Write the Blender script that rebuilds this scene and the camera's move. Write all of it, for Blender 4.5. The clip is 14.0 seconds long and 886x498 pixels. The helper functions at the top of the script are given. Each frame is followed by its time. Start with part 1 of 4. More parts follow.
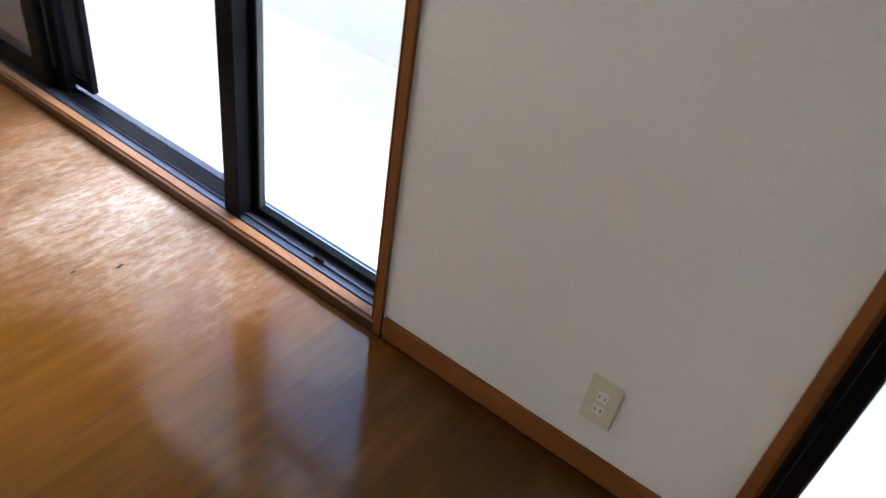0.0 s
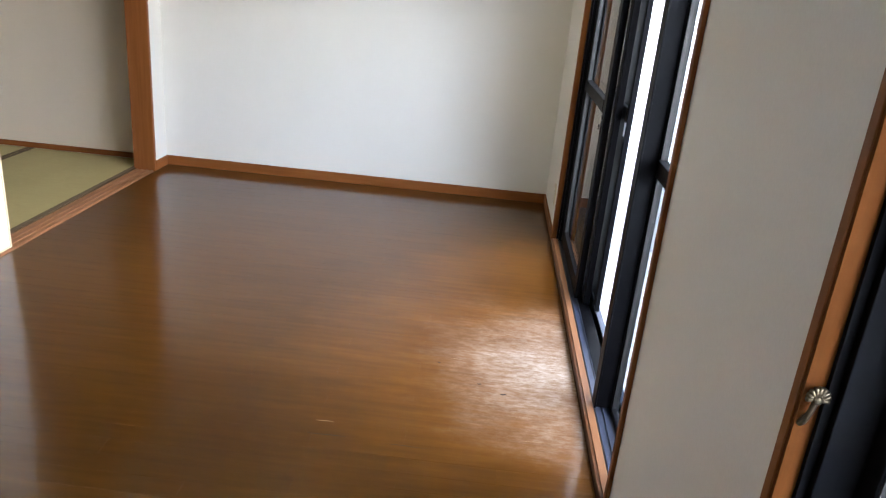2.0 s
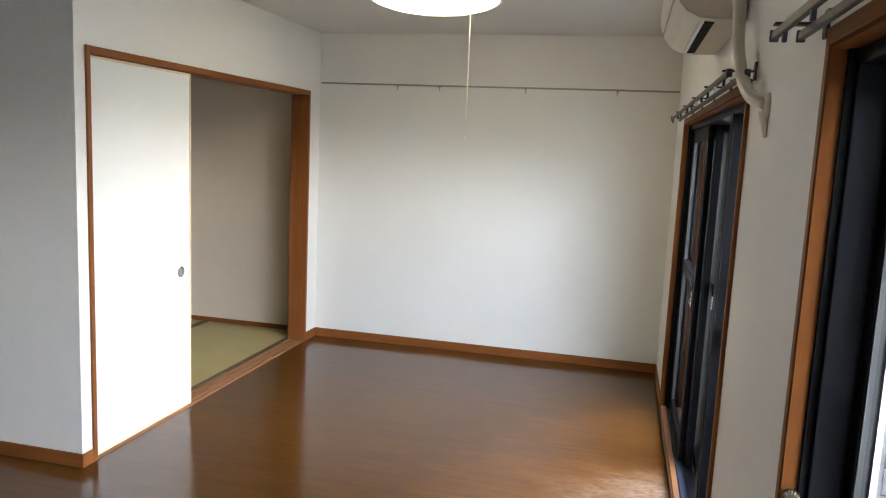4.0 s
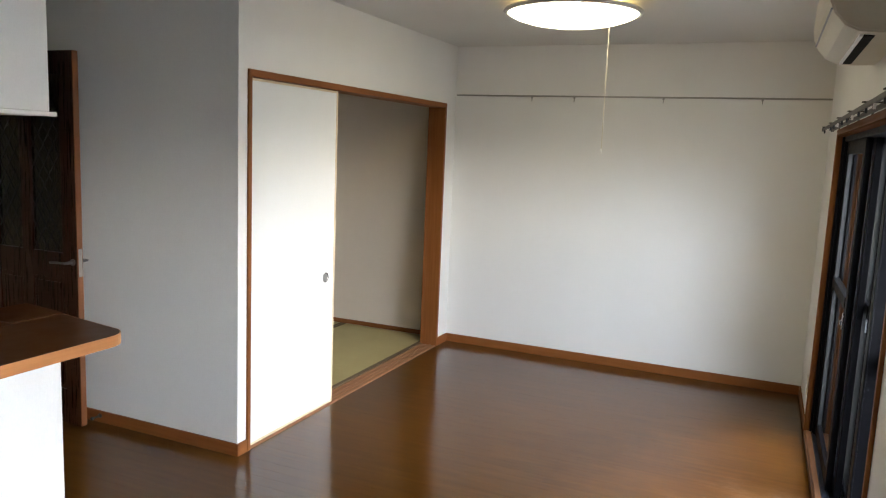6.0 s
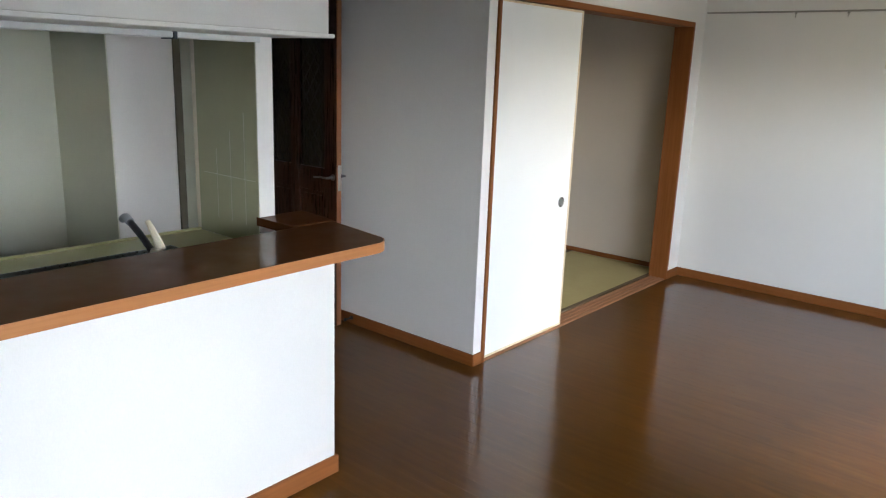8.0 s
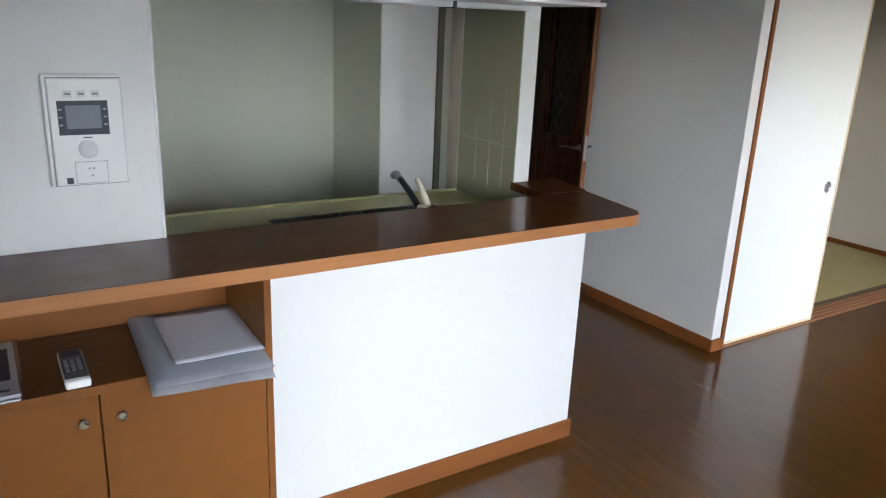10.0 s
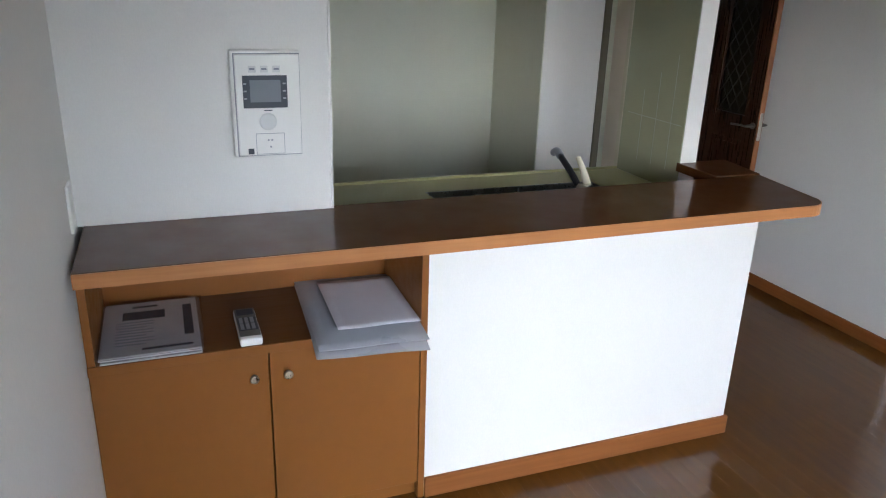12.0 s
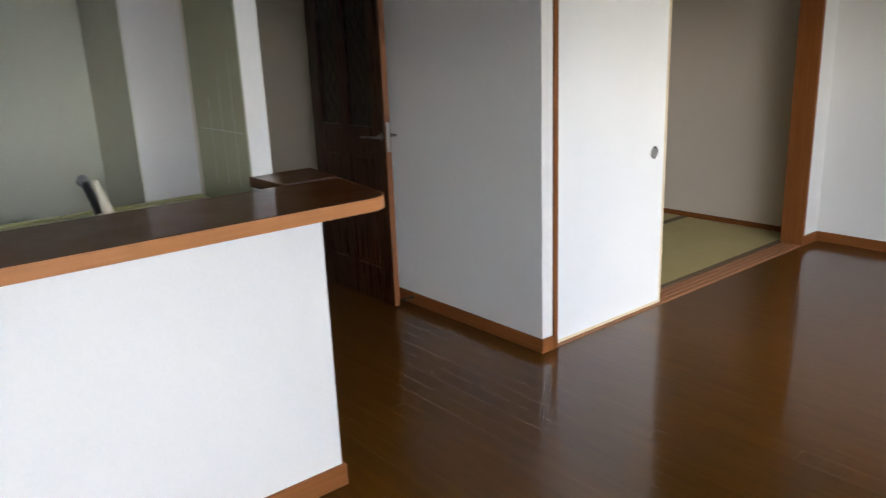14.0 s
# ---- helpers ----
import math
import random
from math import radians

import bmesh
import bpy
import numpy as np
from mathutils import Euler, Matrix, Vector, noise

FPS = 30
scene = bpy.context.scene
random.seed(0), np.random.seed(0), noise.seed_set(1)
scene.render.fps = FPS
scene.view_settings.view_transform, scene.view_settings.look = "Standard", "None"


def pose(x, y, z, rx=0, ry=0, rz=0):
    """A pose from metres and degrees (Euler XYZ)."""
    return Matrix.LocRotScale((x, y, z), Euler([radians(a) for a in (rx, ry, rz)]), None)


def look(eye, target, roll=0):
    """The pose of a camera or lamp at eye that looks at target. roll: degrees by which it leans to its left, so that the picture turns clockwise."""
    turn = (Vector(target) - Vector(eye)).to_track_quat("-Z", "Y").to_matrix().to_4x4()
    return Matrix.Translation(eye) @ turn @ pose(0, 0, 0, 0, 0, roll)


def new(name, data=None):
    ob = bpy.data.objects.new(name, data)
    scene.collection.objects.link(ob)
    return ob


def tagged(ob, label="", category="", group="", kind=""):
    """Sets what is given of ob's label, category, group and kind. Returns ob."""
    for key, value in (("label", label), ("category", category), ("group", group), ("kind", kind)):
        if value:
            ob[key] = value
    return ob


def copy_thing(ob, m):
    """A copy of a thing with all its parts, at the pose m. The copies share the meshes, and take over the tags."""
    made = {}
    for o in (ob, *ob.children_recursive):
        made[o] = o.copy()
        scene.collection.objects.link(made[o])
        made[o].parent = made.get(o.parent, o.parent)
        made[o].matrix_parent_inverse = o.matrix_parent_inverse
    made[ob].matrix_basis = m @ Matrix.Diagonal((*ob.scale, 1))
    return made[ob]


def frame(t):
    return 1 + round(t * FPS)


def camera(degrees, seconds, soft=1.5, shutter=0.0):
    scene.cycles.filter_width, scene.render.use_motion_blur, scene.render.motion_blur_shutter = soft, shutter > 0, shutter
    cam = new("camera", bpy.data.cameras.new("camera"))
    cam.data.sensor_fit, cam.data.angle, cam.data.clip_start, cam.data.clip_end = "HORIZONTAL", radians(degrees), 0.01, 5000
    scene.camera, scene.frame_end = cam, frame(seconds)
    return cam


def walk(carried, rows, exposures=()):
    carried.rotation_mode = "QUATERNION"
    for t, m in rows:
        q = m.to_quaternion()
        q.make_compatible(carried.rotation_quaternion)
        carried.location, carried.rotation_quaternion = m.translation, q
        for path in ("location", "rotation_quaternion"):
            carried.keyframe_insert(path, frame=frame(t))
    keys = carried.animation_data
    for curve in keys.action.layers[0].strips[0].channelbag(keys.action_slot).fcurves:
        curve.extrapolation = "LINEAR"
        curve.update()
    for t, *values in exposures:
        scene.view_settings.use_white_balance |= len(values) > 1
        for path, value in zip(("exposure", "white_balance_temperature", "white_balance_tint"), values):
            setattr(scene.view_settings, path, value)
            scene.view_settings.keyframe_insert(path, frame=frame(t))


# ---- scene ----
cam = camera(62.1, 14.0, soft=1.1, shutter=0.15)
PATH = [
    (0, (1.644, -3.98, 1.292), (2.999, -3.159, 0.072), 10.0),
    (0.5, (1.842, -4.167, 1.361), (2.782, -2.841, 0.196), 7.3),
    (1, (1.986, -4.43, 1.412), (2.478, -2.762, 0.425), 5.7),
    (1.5, (2.129, -4.718, 1.451), (2.305, -2.905, 0.625), 4.9),
    (2, (2.229, -4.971, 1.45), (2.149, -3.101, 0.746), 5.3),
    (2.5, (2.339, -5.094, 1.465), (2.083, -3.199, 0.881), 4.9),
    (3, (2.37, -5.244, 1.519), (2.043, -3.321, 1.078), 3.5),
    (3.5, (2.369, -5.375, 1.531), (1.959, -3.446, 1.2), 2.7),
    (3.7, (2.369, -5.421, 1.544), (1.94, -3.49, 1.249), 2.7),
    (5.8, (2.359, -5.545, 1.613), (1.591, -3.714, 1.376), 2.4),
    (6, (2.347, -5.548, 1.609), (1.559, -3.731, 1.334), 2.4),
    (6.5, (2.321, -5.563, 1.598), (1.442, -3.799, 1.256), 2.5),
    (7, (2.295, -5.583, 1.596), (1.307, -3.884, 1.227), 2.6),
    (7.5, (2.26, -5.609, 1.587), (1.147, -4.002, 1.161), 2.8),
    (8, (2.25, -5.633, 1.571), (1.003, -4.146, 1.089), 2.1),
    (8.5, (2.242, -5.65, 1.573), (0.889, -4.28, 1.031), 1.9),
    (9, (2.222, -5.676, 1.572), (0.778, -4.417, 0.996), 2.6),
    (11.3, (2.175, -5.838, 1.566), (0.429, -5.098, 0.927), 2.0),
    (11.5, (2.166, -5.814, 1.586), (0.415, -5.113, 0.922), 2.1),
    (12, (2.163, -5.786, 1.59), (0.405, -5.111, 0.915), 1.8),
    (12.5, (2.186, -5.693, 1.558), (0.424, -5.004, 0.91), 0.3),
    (13, (2.216, -5.521, 1.468), (0.431, -4.787, 0.944), -0.6),
    (13.5, (2.181, -5.297, 1.362), (0.471, -4.356, 0.927), -2.8),
    (14, (2.114, -4.934, 1.345), (0.616, -3.719, 0.816), -2.3),
]
EXPOSURES = [(0, 3.08, 5450, 11), (1.0, 2.95, 5450, 11), (2.0, 2.97, 5450, 11), (3.5, 2.95, 5500, 10), (6.5, 2.68, 5600, 10), (9, 2.5, 5350, 10), (12.0, 2.5, 5400, 11), (14, 2.25, 5580, 12)]
walk(cam, [(t, look(eye, target, roll)) for t, eye, target, roll in PATH], EXPOSURES)

# ---- light ----
world = bpy.data.worlds.new("world")
scene.world = world
world.use_nodes = True
sky = world.node_tree.nodes.new("ShaderNodeTexSky")
sky.sky_type, sky.sun_disc = "NISHITA", False
sky.sun_elevation, sky.sun_rotation = radians(25), radians(105)
sky.air_density, sky.dust_density = 1.0, 1.5
world.node_tree.nodes["Background"].inputs[1].default_value = 0.13
world.node_tree.links.new(sky.outputs[0], world.node_tree.nodes["Background"].inputs[0])
sun = new("sun", bpy.data.lights.new("sun", "SUN"))
sun.data.energy, sun.data.angle, sun.data.color = 3.0, radians(82), (1, 0.98, 0.96)
sun.matrix_world = look((8.2, -6.0, 3.0), (2, -2.6, 0))


# ---- materials ----
def nodes_of(name):
    m = bpy.data.materials.new(name)
    m.use_nodes = True
    t = m.node_tree
    return m, t, t.nodes["Principled BSDF"]


def noise_at(t, scale, stretch=(1, 1, 1), detail=4, rough=0.55):
    geo = t.nodes.new("ShaderNodeNewGeometry")
    mp = t.nodes.new("ShaderNodeMapping")
    mp.inputs["Scale"].default_value = stretch
    t.links.new(geo.outputs["Position"], mp.inputs["Vector"])
    n = t.nodes.new("ShaderNodeTexNoise")
    n.inputs["Scale"].default_value, n.inputs["Detail"].default_value, n.inputs["Roughness"].default_value = scale, detail, rough
    t.links.new(mp.outputs[0], n.inputs["Vector"])
    return n.outputs["Fac"]


def ramp(t, fac, stops):
    r = t.nodes.new("ShaderNodeValToRGB")
    while len(r.color_ramp.elements) < len(stops):
        r.color_ramp.elements.new(0.5)
    for e, (p, c) in zip(r.color_ramp.elements, stops):
        e.position, e.color = p, (*c, 1) if len(c) == 3 else c
    t.links.new(fac, r.inputs["Fac"])
    return r.outputs["Color"]


def mix(t, a, b, fac, mode="MIX"):
    m = t.nodes.new("ShaderNodeMix")
    m.data_type, m.blend_type = "RGBA", mode
    for sock, v in ((m.inputs[0], fac), (m.inputs[6], a), (m.inputs[7], b)):
        if isinstance(v, (int, float)):
            sock.default_value = v
        elif isinstance(v, tuple):
            sock.default_value = (*v, 1)
        else:
            t.links.new(v, sock)
    return m.outputs[2]


def rangef(t, fac, a, b, lo=0.0, hi=1.0):
    m = t.nodes.new("ShaderNodeMapRange")
    for i, v in enumerate((lo, hi, a, b)):
        m.inputs[i + 1].default_value = v
    t.links.new(fac, m.inputs[0])
    return m.outputs[0]


def bump(t, b, fac, strength, dist=0.001):
    n = t.nodes.new("ShaderNodeBump")
    n.inputs["Strength"].default_value, n.inputs["Distance"].default_value = strength, dist
    t.links.new(fac, n.inputs["Height"])
    t.links.new(n.outputs[0], b.inputs["Normal"])


def plain(name, color, rough=0.6, metal=0.0, vary=0.08, scale=40, relief=0.15, coat=0.0):
    """A surface with fine grain and faint large stains."""
    m, t, b = nodes_of(name)
    fine, large = noise_at(t, scale), noise_at(t, 2.3)
    lo, hi = tuple(c * (1 - vary) for c in color), tuple(min(1, c * (1 + vary)) for c in color)
    c = mix(t, ramp(t, fine, [(0.3, lo), (0.7, hi)]), ramp(t, large, [(0.3, lo), (0.7, hi)]), 0.5)
    t.links.new(c, b.inputs["Base Color"])
    t.links.new(rangef(t, fine, max(0.02, rough - 0.06), min(1, rough + 0.06), 0.3, 0.7), b.inputs["Roughness"])
    b.inputs["Metallic"].default_value = metal
    b.inputs["Coat Weight"].default_value = coat
    if relief:
        bump(t, b, fine, relief, 0.0006)
    return m


def wood(name, dark, light, axis, rough=0.35, coat=0.0, scale=14, spec=0.5, relief=0.12):
    """Straight-grained wood with its grain along one axis."""
    m, t, b = nodes_of(name)
    stretch = [6, 6, 6]
    stretch["xyz".index(axis)] = 0.25
    fine = noise_at(t, scale, stretch, 3, 0.5)
    broad = noise_at(t, 2.2, [s * 0.35 for s in stretch], 3)
    c = mix(t, ramp(t, fine, [(0.3, dark), (0.68, light)]), ramp(t, broad, [(0.3, dark), (0.7, light)]), 0.45)
    t.links.new(c, b.inputs["Base Color"])
    t.links.new(rangef(t, fine, rough - 0.06, rough + 0.1, 0.3, 0.7), b.inputs["Roughness"])
    b.inputs["Coat Weight"].default_value = coat
    b.inputs["Coat Roughness"].default_value = 0.1
    b.inputs["Specular IOR Level"].default_value = spec
    bump(t, b, fine, relief, 0.0004)
    return m


def wallpaper(name, color):
    """Embossed vinyl wallpaper: woven relief and faint lengths of stain."""
    m, t, b = nodes_of(name)
    weave = noise_at(t, 260, (1, 1, 0.45), 3)
    grain = noise_at(t, 700, (1, 1, 1), 2)
    stain = noise_at(t, 1.4, (1, 1, 0.6), 5)
    lo, hi = tuple(c * 0.94 for c in color), tuple(min(1, c * 1.03) for c in color)
    c = mix(t, ramp(t, weave, [(0.3, lo), (0.7, hi)]), ramp(t, stain, [(0.3, lo), (0.65, hi)]), 0.5)
    t.links.new(c, b.inputs["Base Color"])
    b.inputs["Roughness"].default_value = 0.62
    bump(t, b, mix(t, weave, grain, 0.35), 0.35, 0.0007)
    return m


def floor_wood():
    """Waxed strip flooring, worn dull and scuffed before the far window, whose light is painted in."""
    m, t, b = nodes_of("waxed_strip_floor")
    info = t.nodes.new("ShaderNodeObjectInfo")
    grain = noise_at(t, 12, (0.3, 3, 3), 3, 0.5)
    streak = noise_at(t, 4, (0.35, 5, 1), 2)
    blotch = noise_at(t, 1.6, (0.6, 1.3, 1), 4)
    c = ramp(t, grain, [(0.25, (0.05, 0.0182, 0.0017)), (0.55, (0.066, 0.0252, 0.0023)), (0.8, (0.08, 0.0325, 0.0033))])
    c = mix(t, c, ramp(t, streak, [(0.3, (0.05, 0.0185, 0.0026)), (0.7, (0.076, 0.0315, 0.0047))]), 0.2)
    c = mix(t, c, ramp(t, info.outputs["Random"], [(0, (0.7, 0.67, 0.63)), (1, (1.0, 1.0, 1.0))]), 0.36, "MULTIPLY")
    c = mix(t, c, ramp(t, blotch, [(0.3, (0.8, 0.78, 0.74)), (0.7, (1, 1, 1))]), 0.5, "MULTIPLY")
    # worn patch with painted glare: a soft disc on the plan, broken up by scuffs
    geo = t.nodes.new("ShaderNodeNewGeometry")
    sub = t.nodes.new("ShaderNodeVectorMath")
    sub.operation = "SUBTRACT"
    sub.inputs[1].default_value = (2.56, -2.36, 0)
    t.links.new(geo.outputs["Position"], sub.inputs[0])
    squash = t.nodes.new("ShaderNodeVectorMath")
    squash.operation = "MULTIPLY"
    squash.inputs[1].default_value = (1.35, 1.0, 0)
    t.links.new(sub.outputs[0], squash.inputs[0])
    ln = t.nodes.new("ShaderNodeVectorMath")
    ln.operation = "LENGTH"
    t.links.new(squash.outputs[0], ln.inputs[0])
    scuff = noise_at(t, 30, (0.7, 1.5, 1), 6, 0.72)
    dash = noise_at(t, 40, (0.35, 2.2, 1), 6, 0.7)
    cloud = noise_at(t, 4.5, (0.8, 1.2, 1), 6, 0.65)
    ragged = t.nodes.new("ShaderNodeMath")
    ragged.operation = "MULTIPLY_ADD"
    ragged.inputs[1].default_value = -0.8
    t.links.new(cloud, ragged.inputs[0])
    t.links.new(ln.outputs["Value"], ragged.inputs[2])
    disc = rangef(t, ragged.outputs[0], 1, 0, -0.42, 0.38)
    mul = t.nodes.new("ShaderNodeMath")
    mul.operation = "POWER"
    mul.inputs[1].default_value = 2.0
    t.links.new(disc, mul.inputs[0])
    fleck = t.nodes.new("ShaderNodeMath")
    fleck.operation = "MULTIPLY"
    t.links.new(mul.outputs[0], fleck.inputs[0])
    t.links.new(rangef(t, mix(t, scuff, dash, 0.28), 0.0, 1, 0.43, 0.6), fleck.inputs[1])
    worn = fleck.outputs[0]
    rubbed_glare = t.nodes.new("ShaderNodeMath")
    rubbed_glare.operation = "MULTIPLY"
    rubbed_glare.inputs[1].default_value = 0.85
    t.links.new(mul.outputs[0], rubbed_glare.inputs[0])
    # window light on the boards, painted as a wide paler disc
    window_light = rangef(t, ragged.outputs[0], 1, 0, -0.2, 1.1)
    c = mix(t, c, mix(t, c, (2.6, 2.5, 2.25), 1.0, "MULTIPLY"), window_light)
    # pale wear and painted window glare together, then bright flecks
    c = mix(t, c, (0.34, 0.24, 0.16), rubbed_glare.outputs[0])
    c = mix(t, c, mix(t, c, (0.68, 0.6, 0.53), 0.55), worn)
    t.links.new(c, b.inputs["Base Color"])
    rough = t.nodes.new("ShaderNodeMath")
    rough.operation = "ADD"
    t.links.new(rangef(t, streak, 0.276, 0.29, 0.3, 0.7), rough.inputs[0])
    half = t.nodes.new("ShaderNodeMath")
    half.operation = "MULTIPLY"
    half.inputs[1].default_value = 0.13
    t.links.new(worn, half.inputs[0])
    soft = t.nodes.new("ShaderNodeMath")
    soft.operation = "MULTIPLY_ADD"
    soft.inputs[1].default_value = 0.12
    t.links.new(disc, soft.inputs[0])
    t.links.new(half.outputs[0], soft.inputs[2])
    t.links.new(soft.outputs[0], rough.inputs[1])
    t.links.new(rough.outputs[0], b.inputs["Roughness"])
    b.inputs["IOR"].default_value = 1.5
    b.inputs["Specular IOR Level"].default_value = 0.06
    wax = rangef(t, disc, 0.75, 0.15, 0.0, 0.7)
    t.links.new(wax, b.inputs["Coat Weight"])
    b.inputs["Coat Roughness"].default_value = 0.12
    rub = t.nodes.new("ShaderNodeMath")
    rub.operation = "MULTIPLY"
    t.links.new(scuff, rub.inputs[0])
    t.links.new(mul.outputs[0], rub.inputs[1])
    relief = t.nodes.new("ShaderNodeMath")
    relief.operation = "MULTIPLY_ADD"
    relief.inputs[1].default_value = 2.5
    t.links.new(rub.outputs[0], relief.inputs[0])
    relief.inputs[2].default_value = 0.0
    bump(t, b, relief.outputs[0], 0.08, 0.0006)
    return m


def tatami_mat():
    m, t, b = nodes_of("tatami_rush")
    weave = noise_at(t, 120, (0.15, 3.2, 1), 3)
    blotch = noise_at(t, 3, (1, 1, 1), 3)
    c = mix(t, ramp(t, weave, [(0.3, (0.27, 0.22, 0.09)), (0.7, (0.4, 0.34, 0.155))]),
            ramp(t, blotch, [(0.3, (0.31, 0.26, 0.105)), (0.7, (0.38, 0.33, 0.145))]), 0.5)
    t.links.new(c, b.inputs["Base Color"])
    b.inputs["Roughness"].default_value = 0.6
    bump(t, b, weave, 0.5, 0.001)
    return m


def glass(name, tint=(1, 1, 1), rough=0.0):
    m, t, b = nodes_of(name)
    b.inputs["Base Color"].default_value = (*tint, 1)
    b.inputs["Roughness"].default_value = rough
    b.inputs["Transmission Weight"].default_value = 1
    b.inputs["IOR"].default_value = 1.45
    return m


def glow(name, color, strength):
    m, t, b = nodes_of(name)
    b.inputs["Base Color"].default_value = (0.9, 0.9, 0.9, 1)
    b.inputs["Emission Color"].default_value = (*color, 1)
    b.inputs["Emission Strength"].default_value = strength
    return m


def screen_mesh():
    """Insect screen: fine dark threads with gaps between them."""
    m, t, b = nodes_of("insect_screen")
    b.inputs["Base Color"].default_value = (0.01, 0.011, 0.012, 1)
    b.inputs["Roughness"].default_value = 0.7
    clear = t.nodes.new("ShaderNodeBsdfTransparent")
    blend = t.nodes.new("ShaderNodeMixShader")
    t.links.new(rangef(t, noise_at(t, 900), 0.9, 0.97, 0.3, 0.7), blend.inputs[0])
    t.links.new(clear.outputs[0], blend.inputs[1])
    t.links.new(b.outputs[0], blend.inputs[2])
    t.links.new(blend.outputs[0], t.nodes["Material Output"].inputs["Surface"])
    return m


WALLPAPER = wallpaper("white_wallpaper", (0.75, 0.735, 0.695))
# white paper of kitchen and hall, olive shade mixed into its colour
SHADEPAPER = wallpaper("shade_tinted_paper", (0.7, 0.705, 0.575))
CEILPAPER = wallpaper("ceiling_paper", (0.66, 0.645, 0.595))
BEIGE = wallpaper("tatami_room_paper", (0.68, 0.6, 0.495))
WD, WL = (0.17, 0.058, 0.0145), (0.24, 0.091, 0.0255)
TRIM_X, TRIM_Y, TRIM_Z = (wood("trim_wood_" + a, WD, WL, a, 0.48, spec=0.12) for a in "xyz")
CASE_Y = CASE_Z = plain("cabinet_laminate", (0.208, 0.0785, 0.0145), 0.42, 0, 0.05, 26, 0.03)
CASE_Y.node_tree.nodes["Principled BSDF"].inputs["Specular IOR Level"].default_value = 0.25
TOPWOOD = plain("counter_top_wood", (0.068, 0.0215, 0.0034), 0.5, 0, 0.09, 7, 0, coat=0.6)
TOPWOOD.node_tree.nodes["Principled BSDF"].inputs["Coat Roughness"].default_value = 0.09
TOPWOOD.node_tree.nodes["Principled BSDF"].inputs["Specular IOR Level"].default_value = 0.1
EDGEWOOD = wood("counter_edge_wood", (0.3, 0.12, 0.036), (0.42, 0.185, 0.06), "y", 0.4, spec=0.3)
DARKTRIM = wood("dark_sill_edge_wood", (0.07, 0.025, 0.008), (0.11, 0.042, 0.014), "y", 0.45, spec=0.3)
LININGWOOD = wood("lining_wood", (0.09, 0.03, 0.007), (0.125, 0.044, 0.011), "z", 0.7, spec=0.02)
DOORWOOD = wood("dark_door_wood", (0.022, 0.0053, 0.0014), (0.034, 0.009, 0.0024), "z", 0.28, spec=0.35, relief=0.04)
DOOREDGE = wood("door_edge_wood", (0.16, 0.055, 0.016), (0.24, 0.09, 0.026), "z", 0.45)
OLIVEWOOD = wood("olive_brown_jamb_wood", (0.07, 0.058, 0.03), (0.1, 0.085, 0.046), "z", 0.4)
SHELFWOOD = wood("shelf_laminate", (0.082, 0.028, 0.006), (0.1, 0.036, 0.008), "y", 0.34, spec=0.3, relief=0.02)
FLOORWOOD = floor_wood()
SILLWOOD = wood("sill_wood", (0.2, 0.09, 0.038), (0.29, 0.14, 0.065), "y", 0.45, spec=0.3)
TATAMI = tatami_mat()
HERI = plain("mat_border_cloth", (0.09, 0.06, 0.03), 0.8, scale=300)
PAPER = plain("sliding_door_paper", (0.765, 0.77, 0.75), 0.75, vary=0.03, scale=160)
PANELEDGE = wood("pale_edge_wood", (0.62, 0.5, 0.3), (0.74, 0.62, 0.42), "z", 0.5)
BRONZE = plain("dark_bronze_aluminium", (0.0033, 0.0033, 0.0042), 0.5, 0.0, 0.15, 60, 0.05)
TRACKMETAL = plain("sill_track_aluminium", (0.055, 0.064, 0.1), 0.4, 0.4, 0.15, 60, 0.05)
RUBBER = plain("black_gasket", (0.01, 0.01, 0.01), 0.6)
GLASS = glass("window_glass", (0.96, 0.98, 0.97))
SCREEN = screen_mesh()
BRONZE.node_tree.nodes["Principled BSDF"].inputs["IOR"].default_value = 1.17
LATTICEGLASS = glass("door_pattern_glass", (0.16, 0.14, 0.1), 0.25)
LEAD = plain("lattice_came", (0.03, 0.026, 0.02), 0.8, 0.0)
CHROME = plain("brushed_chrome", (0.7, 0.7, 0.7), 0.22, 1.0, 0.05, 90, 0)
ANTIQUE = plain("antique_brass", (0.09, 0.072, 0.045), 0.4, 0.9, 0.3, 120, 0.2)
DARKMETAL = plain("dark_pull_metal", (0.34, 0.34, 0.33), 0.35, 0.9)
RAILMETAL = plain("bronze_rail", (0.05, 0.04, 0.03), 0.5, 0.6, 0.15, 80, 0)
GREYRAIL = plain("grey_picture_rail", (0.3, 0.29, 0.265), 0.4, 0.6, 0.08, 80, 0)
WHITEPLASTIC = plain("white_plastic", (0.78, 0.77, 0.73), 0.4, 0, 0.02, 200, 0.03)
CREAMPLASTIC = plain("aged_cream_plastic", (0.6, 0.55, 0.42), 0.42, 0, 0.03, 200, 0.03)
PALEPLASTIC = plain("pale_grey_plastic", (0.62, 0.62, 0.6), 0.5, 0, 0.02, 200, 0.1)
GREYPLASTIC = plain("grey_plastic", (0.3, 0.31, 0.33), 0.45, 0, 0.03, 200, 0.03)
DARKPLASTIC = plain("dark_plastic", (0.03, 0.037, 0.052), 0.5, 0, 0.05, 200, 0.03)
SCREENGLASS = plain("display_glass", (0.19, 0.205, 0.23), 0.16, 0, 0.05, 30, 0)
BLACK = plain("black_slot", (0.008, 0.008, 0.008), 0.7)
BLACK.node_tree.nodes["Principled BSDF"].inputs["IOR"].default_value = 1.15
